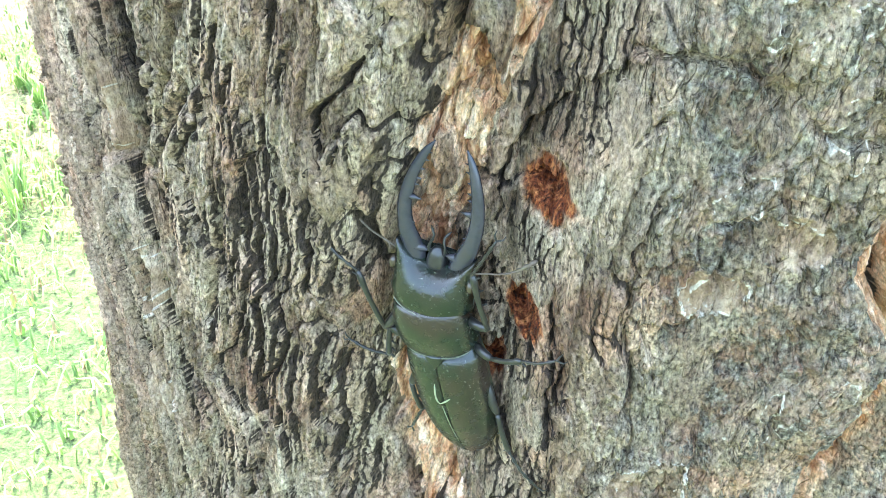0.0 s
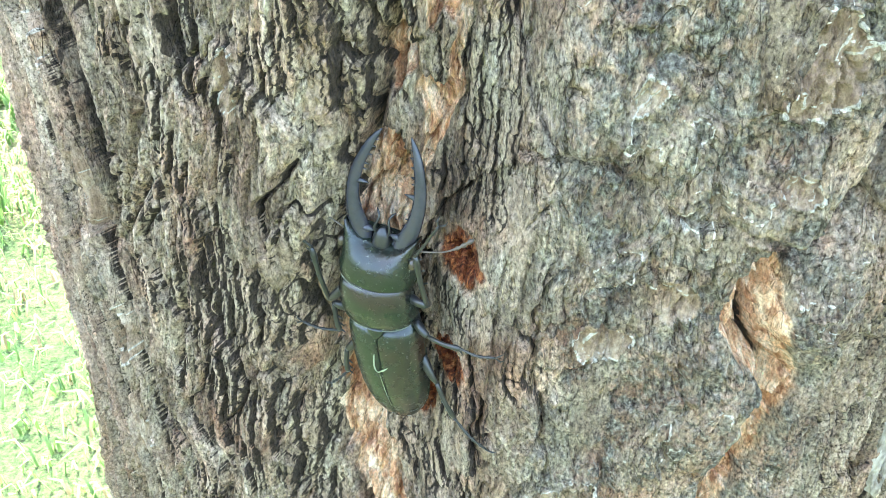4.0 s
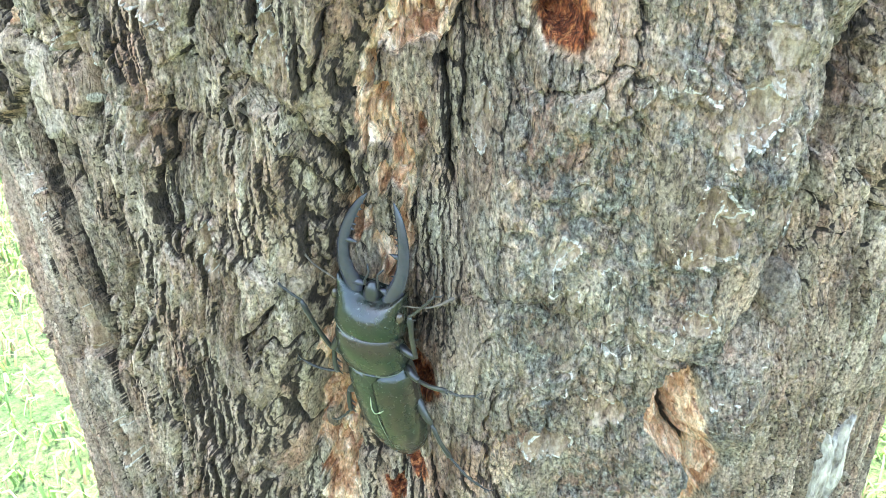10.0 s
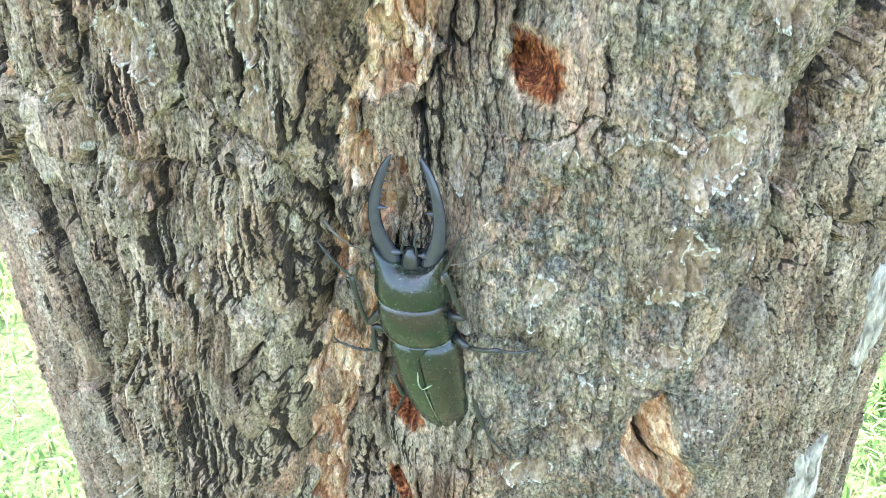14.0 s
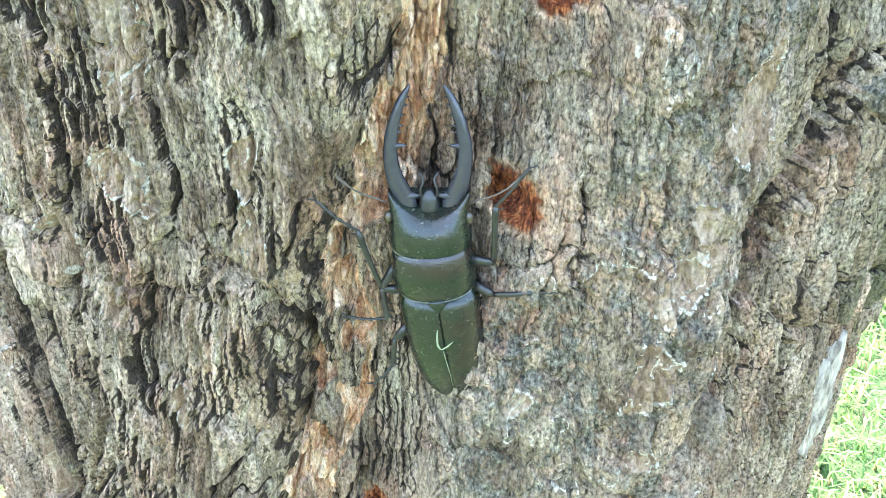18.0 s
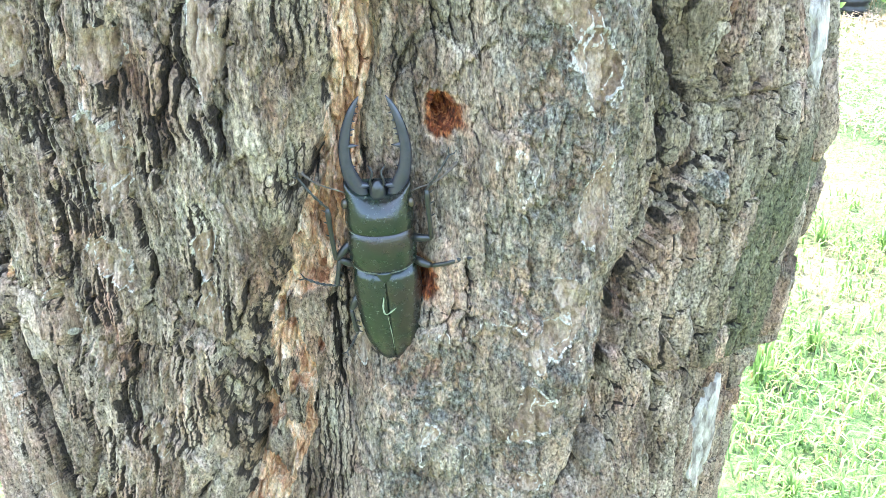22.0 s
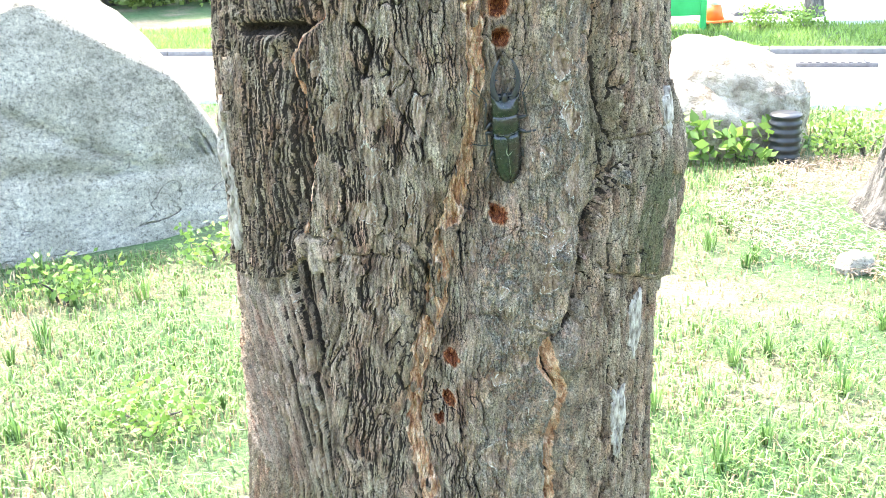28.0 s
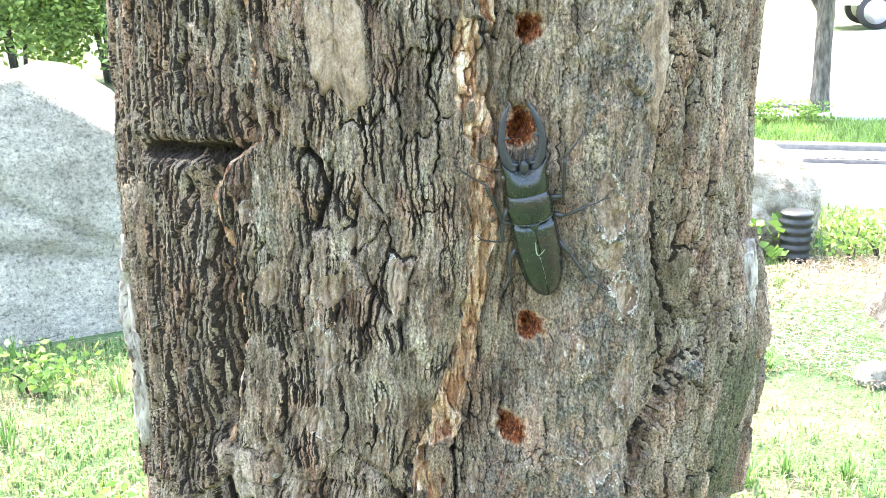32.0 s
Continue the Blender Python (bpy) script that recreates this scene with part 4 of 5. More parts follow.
def build_beetle():
    b = tagged(new("stag_beetle"), "large green-black stag beetle with long toothed jaws climbing the bark", "beetle")
    for side in (-1, 1):
        y, w, h, lo = stations([(0.6, 8.2, 6.0, 3.2), (-1.4, 9.1, 8.0, 3.2), (-2.6, 9.6, 9.2, 3.1), (-4.6, 9.9, 9.9, 3.0), (-10, 10.0, 10.5, 3.0), (-17, 9.7, 10.8, 3.0), (-24, 9.1, 10.4, 3.0), (-30, 7.6, 9.2, 3.0), (-34.4, 5.3, 7.6, 3.0), (-36.6, 2.8, 6.2, 3.0), (-37.4, 0.5, 4.6, 2.8)], 34)
        case = shell(y, w, h, lo, side, power=0.72)
        for v in case.verts:  # the cases part in a fine seam
            if v.co.z > 5 * MM:
                v.co.z -= 0.35 * MM * math.exp(-((v.co.x / MM / 0.35) ** 2))
        wing = part("wing_case", case, M_CHITIN, b, "dull green-black wing case")
        edge = [(side * ww * 0.99, yy, 3.4) for yy, ww in zip(y[2::4], w[2::4])]
        part("rim", tube(edge, [0.28] * 18, 6), M_CHITIN, wing)
    y, w, h, lo = stations([(-1.0, 8.7, 7.6, 3.4), (-0.5, 9.1, 9.2, 3.3), (0.6, 9.5, 9.9, 3.2), (2.2, 9.8, 10.3, 3.0), (6.0, 9.9, 10.8, 3.0), (9.5, 9.6, 10.5, 3.0), (11.8, 9.2, 9.6, 3.2), (12.8, 8.7, 8.6, 3.6)], 24)
    plate = shell(y, w, h, lo, power=0.6)
    for v in plate.verts:  # hind rim bows back in the middle
        k = max(0.0, 1 - (v.co.y / MM + 1.0) / 6)
        v.co.y += MM * 1.6 * min(k, 1.0) * (abs(v.co.x / MM) / 9.5) ** 2.2
    thorax = part("thorax", plate, M_CHITIN, b, "flat green-black thorax plate")
    bead(9.0, 9.1, 3.4, 0.6, -0.8, 1.6, 0.12, thorax)
    part("scutellum", shell(*stations([(-0.6, 2.6, 9.5, 8.6), (-2.2, 1.8, 9.9, 8.8), (-4.0, 0.2, 9.9, 9.0)], 8), n=10), M_CHITIN, b)
    part("belly", shell(*stations([(11, 7, 4.2, 1.6), (2, 8.5, 4.5, 1.2), (-8, 9, 4.6, 1.0), (-24, 7, 4.2, 1.4), (-35, 2, 3.6, 2.4)], 14)), M_LEG, b)
    part("scratch", tube([(-0.9, -8.4, 10.5), (-1.3, -10.6, 10.7), (-1.5, -13.0, 10.8), (-0.9, -14.6, 10.9), (0.6, -13.8, 10.9), (2.4, -12.4, 10.7)], [0.08, 0.2, 0.22, 0.28, 0.22, 0.3, 0.2, 0.22, 0.16, 0.28, 0.2, 0.06], 6, 0.5), M_SCRATCH, b, "pale dried scratch")
    part("scratch", tube([(-0.5, -15, 10.8), (-0.2, -19, 10.75), (0.05, -24, 10.35), (0.0, -30, 9.05)], [0.05, 0.12, 0.08, 0.13, 0.08, 0.1, 0.04], 5, 0.5), M_SCRATCH, b, "thin pale line along the seam")
    # head, tipped from the thorax; its own space begins at the neck
    head_bm = shell(*stations([(-0.9, 8.9, 3.4, -2.6), (-0.3, 9.3, 4.5, -2.5), (1.0, 9.6, 5.0, -2.5), (3.5, 9.8, 5.3, -2.4), (6.5, 9.5, 5.1, -2.3), (9.5, 9.3, 4.4, -2.2), (11.6, 9.5, 3.4, -1.9), (12.6, 9.4, 2.2, -1.5), (13.1, 8.9, 0.6, -1.2)], 30), n=34, power=0.58)
    for v in head_bm.verts:  # hollow brow between pointed corners, hind rim bowed back
        x, y = v.co.x / MM, v.co.y / MM
        front = min(max((y - 5) / 7, 0), 1) ** 1.5
        v.co.y += MM * front * (5.0 * (abs(x) / 9.4) ** 3 - 2.0)
        if v.co.z > 0:
            v.co.z += MM * front * (1.6 * (abs(x) / 9.4) ** 3 - 2.2 * math.exp(-((x / 5.5) ** 2)))
        v.co.y += MM * max(0.0, 1 - (y + 0.9) / 5) * 1.4 * (abs(x) / 9.4) ** 2.2
    head = part("head", head_bm, M_CHITIN, b, "broad flat green-black head with pointed corners", pose(0, 11.6 * MM, 4.6 * MM, -13))
    bead(9.1, 4.3, -2.6, 0.58, -0.8, 1.5, 0.15, head)
    for side in (-1, 1):
        eye = bmesh.new()
        bmesh.ops.create_icosphere(eye, subdivisions=3, radius=1.35 * MM, matrix=Matrix.Translation((side * 9.3 * MM, 9.0 * MM, 1.6 * MM)) @ Matrix.Diagonal((0.8, 1.2, 0.9, 1)))
        part("eye", eye, M_EYE, head, "dark shiny eye")
        line = smooth_line([(side * 5.4, 10.0, -1.2), (side * 6.1, 13.6, -0.4), (side * 7.7, 18.6, 0.8), (side * 8.4, 24.2, 1.2), (side * 7.7, 30.2, 1.0), (side * 5.8, 36.0, 0.6), (side * 3.6, 40.0, 0.2)], 48) * MM
        radii = np.interp(np.linspace(0, 1, 48), [0, 0.08, 0.2, 0.4, 0.6, 0.8, 0.93, 1], [2.9, 2.9, 2.4, 1.8, 1.55, 1.15, 0.65, 0.12]) * MM
        jaw = sweep(line, radii, 18, 0.72)
        for v in jaw.verts:  # a ridge runs along the upper side
            v.co.z += 0.12 * MM * math.cos(v.co.y / MM * 0.2)
        for at, size, r in ((0.19, 2.2, 1.5), (0.56, 2.3, 1.0), (0.64, 0.9, 0.6), (0.70, 1.0, 0.6), (0.76, 0.9, 0.55), (0.82, 0.9, 0.5), (0.88, 0.7, 0.4), (0.40, 0.7, 0.6), (0.33, 0.6, 0.6)):
            k = int(at * 47)
            inward = Vector((-side, -0.1 if at < 0.5 else 0.05, 0.05)).normalized()
            root = Vector(line[k]) + inward * float(radii[k]) * 0.45
            tooth(jaw, root, Vector(line[k]) + inward * float(radii[k] + size * MM) + Vector((0, 0.5 * MM * (1 if at < 0.3 else 0), 0)), r)
        part("jaw", jaw, M_JAW, head, "long curved blue-grey jaw with inner teeth")
        feel = [(side * 7.5, 11.0, 0.0), (side * 11, 12.8, 0.8), (side * 16, 15.0, 1.5), (side * 19.5, 17.5, 1.5), (side * 22.5, 20.5, 1.0)]
        part("antenna", tube(feel, [0.22] * 12 + [0.28, 0.5, 0.3, 0.62, 0.34, 0.66, 0.3], 7), M_FEEL, head, "thin brown elbowed antenna with a club")
        palp = [(side * 1.2, 12.0, -0.6), (side * 2.0, 15.0, 0.4), (side * 1.2, 17.5, 0.0), (side * 2.4, 19.5, -0.8)]
        part("palp", tube(palp, [0.35, 0.3, 0.4, 0.28, 0.36, 0.26, 0.34, 0.12], 6), M_LEG, head)
    part("mouth_plate", shell(*stations([(9.5, 2.6, 1.2, -1.8), (13.0, 2.2, 0.8, -1.6), (15.0, 0.9, -0.1, -1.2)], 8), n=10), M_LEG, head)
    # legs: hip, knee, ankle, claw; each turns about its hip
    legs = []
    for hip, knee, ankle, toe in (
        ((8.5, 8, 4.0), (14.5, 8.5, 6.5), (15.5, 26, 8.5), (23, 36, 8.5)),
        ((9, 0, 4.0), (13.5, -1.5, 6.5), (23, 1.0, 9.0), (32, 2.5, 9.5)),
        ((8.5, -12, 3.6), (12, -20, 6.0), (15, -31, 7.5), (22, -42, 7.5)),
        ((-8.5, 8, 4.0), (-13.5, 3, 6.0), (-14, 22, 8.0), (-21, 32, 8.0)),
        ((-9, 0, 4.0), (-13, 2, 5.0), (-14, -7, 6.0), (-23, -3, 8.0)),
        ((-9, -12, 3.6), (-12.5, -16, 5.0), (-13, -25, 5.0), (-18, -31, 6.0)),
    ):
        h, k, a, t = (Vector(p) for p in (hip, knee, ankle, toe))
        o = Vector()
        leg = part("leg", tube([o, (k - h) * 0.5 + Vector((0, 0, 0.4)), k - h], [1.1, 1.3, 1.35, 1.3, 1.2, 1.1, 1.0, 0.6], 10, 0.85), M_LEG, b, "dark glossy jointed leg with hooked foot", Matrix.Translation(h * MM))
        part("shin", tube([k - h, k - h + (a - k) * 0.5 + Vector((0, 0, 0.5)), a - h], [0.62, 0.7, 0.7, 0.68, 0.68, 0.7, 0.76, 0.9, 0.55], 9, 0.8), M_LEG, leg)
        across = (a - k).cross(Vector((0, 0, 1))).normalized()
        for f in (0.45, 0.7, 0.92):
            p = k - h + (a - k) * f
            part("spine", tube([p, p + across * math.copysign(1.0, hip[0]) * 1.3 + (a - k).normalized() * 0.7, p + across * math.copysign(1.0, hip[0]) * 1.7 + (a - k).normalized() * 1.0], [0.35, 0.2, 0.06], 5), M_LEG, leg)
        pts = [a - h, a - h + (t - a) * 0.5 + Vector((0, 0, 0.8)), t - h]
        part("foot", tube(pts, [(0.3 if i % 3 else 0.5) for i in range(15)] + [0.25], 7), M_LEG, leg)
        d = (t - a).normalized()
        for sgn in (-1, 1):
            w = Vector((-d.y, d.x, 0)) * sgn
            part("claw", tube([t - h, t - h + (d + w * 0.8) * 1.2, t - h + (d * 1.8 + w) * 1.1 - Vector((0, 0, 0.8))], [0.24, 0.2, 0.06], 5), M_LEG, leg)
        legs.append((leg, h * MM))
    return b, head, legs


beetle, beetle_head, beetle_legs = build_beetle()


# ---- ground ----
def build_ground():
    n = 160
    xs = np.sign(np.linspace(-1, 1, n)) * np.abs(np.linspace(-1, 1, n)) ** 2.6 * 400
    ys = 4 + np.sign(np.linspace(-1, 1, n)) * np.abs(np.linspace(-1, 1, n)) ** 2.6 * 400
    x, y = np.meshgrid(xs, ys)
    near = np.exp(-((np.hypot(x, y - 3) / 9) ** 2))
    z = near * (0.05 * (fbm(x / 1.1, y / 1.1, 41, 3) - 0.5)) - 0.02
    i = (np.arange(n - 1)[:, None] * n + np.arange(n - 1)).ravel()
    me = quads("ground", np.stack([x, y, z], -1).reshape(-1, 3), np.stack([i, i + 1, i + n + 1, i + n], 1))
    return tagged(put("ground", me, M_GROUND), "patchy lawn over pale dry soil", "ground", kind="structure")


ground = build_ground()


def slab(name, pts, z0, z1, mat, label, category):
    bm = bmesh.new()
    f = bm.faces.new([bm.verts.new((x, y, z0)) for x, y in pts])
    up = bmesh.ops.extrude_face_region(bm, geom=[f])
    for v in up["geom"]:
        if isinstance(v, bmesh.types.BMVert):
            v.co.z = z1
    bmesh.ops.recalc_face_normals(bm, faces=bm.faces[:])
    me = bpy.data.meshes.new(name)
    bm.to_mesh(me)
    bm.free()
    return tagged(put(name, me, mat), label, category, kind="structure")


# the footpath runs slantwise behind the boulders; a kerb and a grass strip part it from the parking ground
def along(x, c):
    return c - 0.456 * x


slab("pavement", [(-30, along(-30, 7.1)), (40, along(40, 7.1)), (40, along(40, 9.14)), (-30, along(-30, 9.14))], -0.2, 0.015, M_PATH, "pale bright concrete footpath", "path")
slab("road", [(2.4, 9.95), (6.2, 8.35), (60, -14.0), (90, 30), (60, 34), (11, 17.9), (5, 17.2)], -0.2, 0.02, M_PATH, "pale bright parking ground", "road")


def build_kerb():
    k = tagged(new("kerb"), "grey stone kerb along the footpath", "kerb", kind="structure")
    for i in range(22):
        x0 = -6 + i * 1.0
        bm = bmesh.new()
        box(bm, 0.004, 0, -0.1, 0.996 / math.cos(math.atan(0.456)), 0.13, 0.06, 0.012)
        part("kerb_stone", bm, M_KERB, k, "", Matrix.Translation((x0, along(x0, 9.17), 0)) @ Matrix.Rotation(-math.atan(0.456), 4, "Z"))


build_kerb()


# ---- boulders ----
def rock_mesh(name, sx, sy, sz, power, seed, bulge=0.05, sub=6):
    bm = bmesh.new()
    bmesh.ops.create_icosphere(bm, subdivisions=sub, radius=1.0)
    off = Vector((seed * 3.1, seed * 1.7, seed * 0.9))
    for v in bm.verts:
        d = v.co.normalized()
        k = (abs(d.x) ** power + abs(d.y) ** power + abs(d.z) ** power) ** (-1 / power)
        p = Vector((d.x * sx, d.y * sy, d.z * sz)) * k
        w = noise.fractal(p * 2.2 + off, 0.9, 2.1, 6)
        c = noise.ridged_multi_fractal(p * 1.3 + off, 1.0, 2.0, 3, 1.0, 2.0)
        v.co = p * (1 + bulge * w) - d * 0.012 * c * bulge * 10
        v.co += d * 0.012 * noise.fractal(p * 11 + off, 0.8, 2.0, 4)
    return bm


def build_rocks():
    r = tagged(new("granite_boulder"), "large pale grey granite boulder with a diagonal crack on the lawn", "boulder")
    bm = rock_mesh("boulder", 1.35, 0.62, 1.16, 3.8, 3, 0.06)
    for v in bm.verts:
        x, z = v.co.x, v.co.z
        if x > 0.4 and z > 0:  # sloping shoulder
            v.co.z *= 1 - 0.62 * min((x - 0.4) / 0.72, 1.2) ** 2.0
        # broad split faces
        for n, d in ((Vector((0.12, -0.97, 0.2)), 0.52), (Vector((0.5, -0.85, 0.15)), 0.78), (Vector((-0.4, -0.9, 0.1)), 0.6), (Vector((0.55, -0.2, 0.81)), 1.16), (Vector((0.86, -0.25, 0.45)), 1.2), (Vector((0.1, -0.82, 0.57)), 0.98)):
            over = v.co.dot(n) - d
            if over > 0:
                v.co -= n * over * 0.8
        x, z = v.co.x, v.co.z
        # crack and seam
        for dist in (abs(z - 0.70 + (x - 0.1) * 0.56) if -0.4 < x < 0.7 else 9, abs(z - 0.37 - 0.03 * math.sin(x * 7)) if x > -0.2 else 9):
            if dist < 0.035 and v.co.y < 0:
                v.co.y += 0.045 * (1 - dist / 0.035)
    part("stone", bm, M_ROCK, r)
    r.matrix_basis = pose(-1.50, 4.55, -0.02, 0, 0, 6)
    a = tagged(new("garden_boulder"), "pale sunlit boulder beside the footpath", "boulder", "boulders beside the footpath")
    part("stone", rock_mesh("s", 0.62, 0.42, 0.40, 2.6, 8, 0.08, 5), M_TANROCK, a)
    a.matrix_basis = pose(2.14, 5.02, 0.03, 0, 0, -14)
    c = tagged(new("garden_boulder"), "tan boulder with a flat slanting top", "boulder", "boulders beside the footpath")
    bm = rock_mesh("s", 0.46, 0.42, 0.46, 3.2, 11, 0.08, 5)
    for v in bm.verts:
        if v.co.z > 0.25:
            v.co.z -= 0.25 * max(v.co.x, 0)
    part("stone", bm, M_TANROCK, c)
    c.matrix_basis = pose(2.58, 5.08, 0.12, 0, 6, -10)
    s = tagged(new("field_stone"), "small grey stone lying in the grass", "stone")
    part("stone", rock_mesh("s", 0.1, 0.07, 0.07, 2.6, 5, 0.1, 4), M_ROCK, s)
    s.matrix_basis = pose(2.16, 2.86, 0.01, 0, 0, 20)


build_rocks()


# ---- pipe, second pine, cone, sign, car ----
def build_pipe():
    p = tagged(new("drain_pipe"), "short black corrugated plastic pipe standing in the grass", "pipe")
    rings = []
    for i in range(37):
        z = -0.05 + i * 0.28 / 36
        r = 0.078 if (i // 3) % 2 else 0.088
        rings.append([Vector((r * math.cos(a), r * math.sin(a), z)) for a in np.linspace(0, 2 * math.pi, 32, endpoint=False)])
    part("ribbed_wall", ring_loft(rings, False), M_PIPE, p)
    bm = bmesh.new()
    bmesh.ops.create_cone(bm, cap_ends=True, segments=32, radius1=0.089, radius2=0.084, depth=0.014, matrix=Matrix.Translation((0, 0, 0.236)))
    part("cap", bm, M_PIPE, p)
    p.matrix_basis = pose(2.68, 4.50, 0)


build_pipe()


def far_pine(x, y, radius, top, lean, name, label, m=M_FAR_BARK, flare=0.12, rough=0.02):
    t = tagged(new(name), label, "tree")
    n, k = int(top / 0.03), 72
    z, a = np.meshgrid(np.linspace(-0.05, top, n), np.linspace(0, 2 * np.pi, k, endpoint=False), indexing="ij")
    s = a * radius
    r = radius * (1 - 0.05 * z) + flare * np.exp(-np.maximum(z, 0) / 0.16) * (1 + 0.3 * np.sin(a * 5 + x)) + rough * (terrace(fbm(s / 0.03, z / 0.11, int(x * 10), 3) * 5, 0.7) / 5 - 0.5)
    co = np.stack([r * np.cos(a) + lean[0] * z, r * np.sin(a) + lean[1] * z, z], -1).reshape(-1, 3)
    i = np.arange(n - 1)[:, None] * k + np.arange(k)
    j = np.arange(n - 1)[:, None] * k + (np.arange(k) + 1) % k
    put("trunk", quads("trunk", co, np.stack([i, j, j + k, i + k], -1).reshape(-1, 4)), m, t)
    t.matrix_basis = pose(x, y, 0)
    return t


second_pine = far_pine(2.80, 3.42, 0.17, 5.0, (0.05, 0.0), "pine_tree", "pine trunk with scaly grey bark ringed by dry mulch")


def leaves(name, centres, spread, count, size, mat, seed, flat=0.6, up=0.0):
    """Many small folded leaves round centres (x, y, z, radius)."""
    rng = np.random.RandomState(seed)
    c = np.asarray(centres, float)
    pick = c[rng.randint(0, len(c), count)]
    d = rng.normal(size=(count, 3))
    d /= np.linalg.norm(d, axis=1)[:, None]
    p = pick[:, :3] + d * pick[:, 3:4] * (rng.rand(count, 1) ** 0.45) * spread
    p[:, 2] = np.maximum(p[:, 2], 0.03)
    u = rng.normal(size=(count, 3))
    u[:, 2] = u[:, 2] * flat + up
    u /= np.linalg.norm(u, axis=1)[:, None]
    w = np.cross(u, rng.normal(size=(count, 3)))
    w /= np.linalg.norm(w, axis=1)[:, None]
    s = size * (0.6 + 0.8 * rng.rand(count, 1))
    v = np.stack([p, p + u * s * 0.5 + w * s * 0.28, p + u * s, p + u * s * 0.5 - w * s * 0.28], 1)
    f = np.arange(count * 4).reshape(-1, 4)
    return quads(name, v.reshape(-1, 3), f, False)


def pine_plates(t, radius, lean, flare):
    """Bark plates on the far trunk, all on one mesh."""
    rng = random.Random(17)
    bm = bmesh.new()
    bmesh.ops.create_grid(bm, x_segments=3, y_segments=4, size=0.5)
    for v in bm.verts:
        edge = max(abs(v.co.x), abs(v.co.y)) > 0.49
        v.co = Vector((v.co.x * 0.034 * (1 - 0.5 * abs(v.co.y)), -0.006 if not edge else 0.006, v.co.y * 0.10))
    me = bpy.data.meshes.new("bark_plate")
    bm.to_mesh(me)
    bm.free()
    for k in range(150):
        a, z = rng.uniform(0, 6.283), rng.uniform(0.03, 1.5)
        r = radius * (1 - 0.05 * z) + flare * math.exp(-z / 0.16) - 0.001
        put("bark_plate", me, M_FAR_BARK, t, "", Matrix.Translation((lean * z, 0, z)) @ pose(0, 0, 0, 0, 0, math.degrees(a)) @ pose(0, -r, 0, -40 * math.exp(-z / 0.12), rng.uniform(-8, 8)) @ Matrix.Diagonal((rng.uniform(0.8, 1.5), 1, rng.uniform(0.6, 1.3), 1)))


pine_plates(second_pine, 0.17, 0.05, 0.12)


def pine_crown(t, x, y, z0, z1, wide, seed):
    """Limbs and needle tufts over a trunk that ends between z0 and z1."""
    rng = random.Random(seed)
    spots = []
    for k in range(11):
        a, z = k * 2.4 + rng.uniform(-0.3, 0.3), z0 + (z1 - z0) * k / 10
        far = wide * (1 - 0.6 * k / 10)
        root, end = Vector((x, y, z - 0.4)), Vector((x + far * math.cos(a), y + far * math.sin(a), z + 0.35))
        part("limb", sweep(smooth_line([root, root.lerp(end, 0.5) + Vector((0, 0, -0.05)), end], 8), [0.05, 0.045, 0.04, 0.034, 0.028, 0.02, 0.014, 0.006], 7), M_FAR_BARK, t)
        spots += [tuple(root.lerp(end, f) + Vector((rng.uniform(-0.2, 0.2), rng.uniform(-0.2, 0.2), rng.uniform(0.0, 0.25)))) + (rng.uniform(0.2, 0.36),) for f in (0.5, 0.7, 0.85, 1.0)]
    put("crown", leaves("crown", spots, 1.0, 7000, 0.11, M_NEEDLE, seed, 0.8), M_NEEDLE, t)


pine_crown(tree, 0.04, -0.32, 4.2, 6.2, 1.5, 31)
part("trunk_top", sweep([(0.039, -0.30, 4.1), (0.05, -0.38, 5.0), (0.06, -0.45, 6.3)], [0.118, 0.07, 0.02], 16), M_FAR_BARK, tree)
pine_crown(second_pine, 0.25, 0.0, 4.6, 6.6, 1.6, 32)
part("trunk_top", sweep([(0.245, 0, 4.95), (0.28, 0, 5.8), (0.3, 0, 6.7)], [0.13, 0.07, 0.02], 16), M_FAR_BARK, second_pine)


def shrub(x, y, spots, count, size, mat, seed, name, label, category="shrub", stems=5, up=0.0, flat=0.6):
    t = tagged(new(name), label, category, {"weed": "weeds in the grass", "hedge_shrub": "shrubs along the lawn"}.get(name, ""))
    rng = random.Random(seed)
    for _ in range(stems):
        cx, cy, cz, cr = rng.choice(spots)
        end = Vector((cx, cy, cz))
        mid = Vector((cx * 0.4, cy * 0.4, cz * 0.55))
        part("stem", sweep(smooth_line([Vector((cx * 0.15, cy * 0.15, -0.03)), mid, end], 7), [0.022 * s * max(cz, 0.3) for s in (1, 0.9, 0.8, 0.7, 0.6, 0.45, 0.2)], 6), M_FAR_BARK, t)
    put("foliage", leaves("foliage", spots, 1.0, count, size, mat, seed, flat, up), mat, t)
    t.matrix_basis = pose(x, y, 0)
    return t


def hedge():
    rng = random.Random(3)
    for i, (x, y) in enumerate([(-4.6, 15.2), (-3.3, 14.9), (-2.1, 14.6), (-0.9, 14.3), (-6.2, 15.8), (0.4, 14.8), (-8.0, 16.4)]):
        spots = [(rng.uniform(-0.9, 0.9), rng.uniform(-0.6, 0.6), rng.uniform(0.2, 2.6), rng.uniform(0.4, 0.8)) for _ in range(20)]
        shrub(x, y, spots, 12000, 0.09, M_LEAF, 50 + i, "hedge_shrub", "dense leafy green shrub at the edge of the lawn")


hedge()


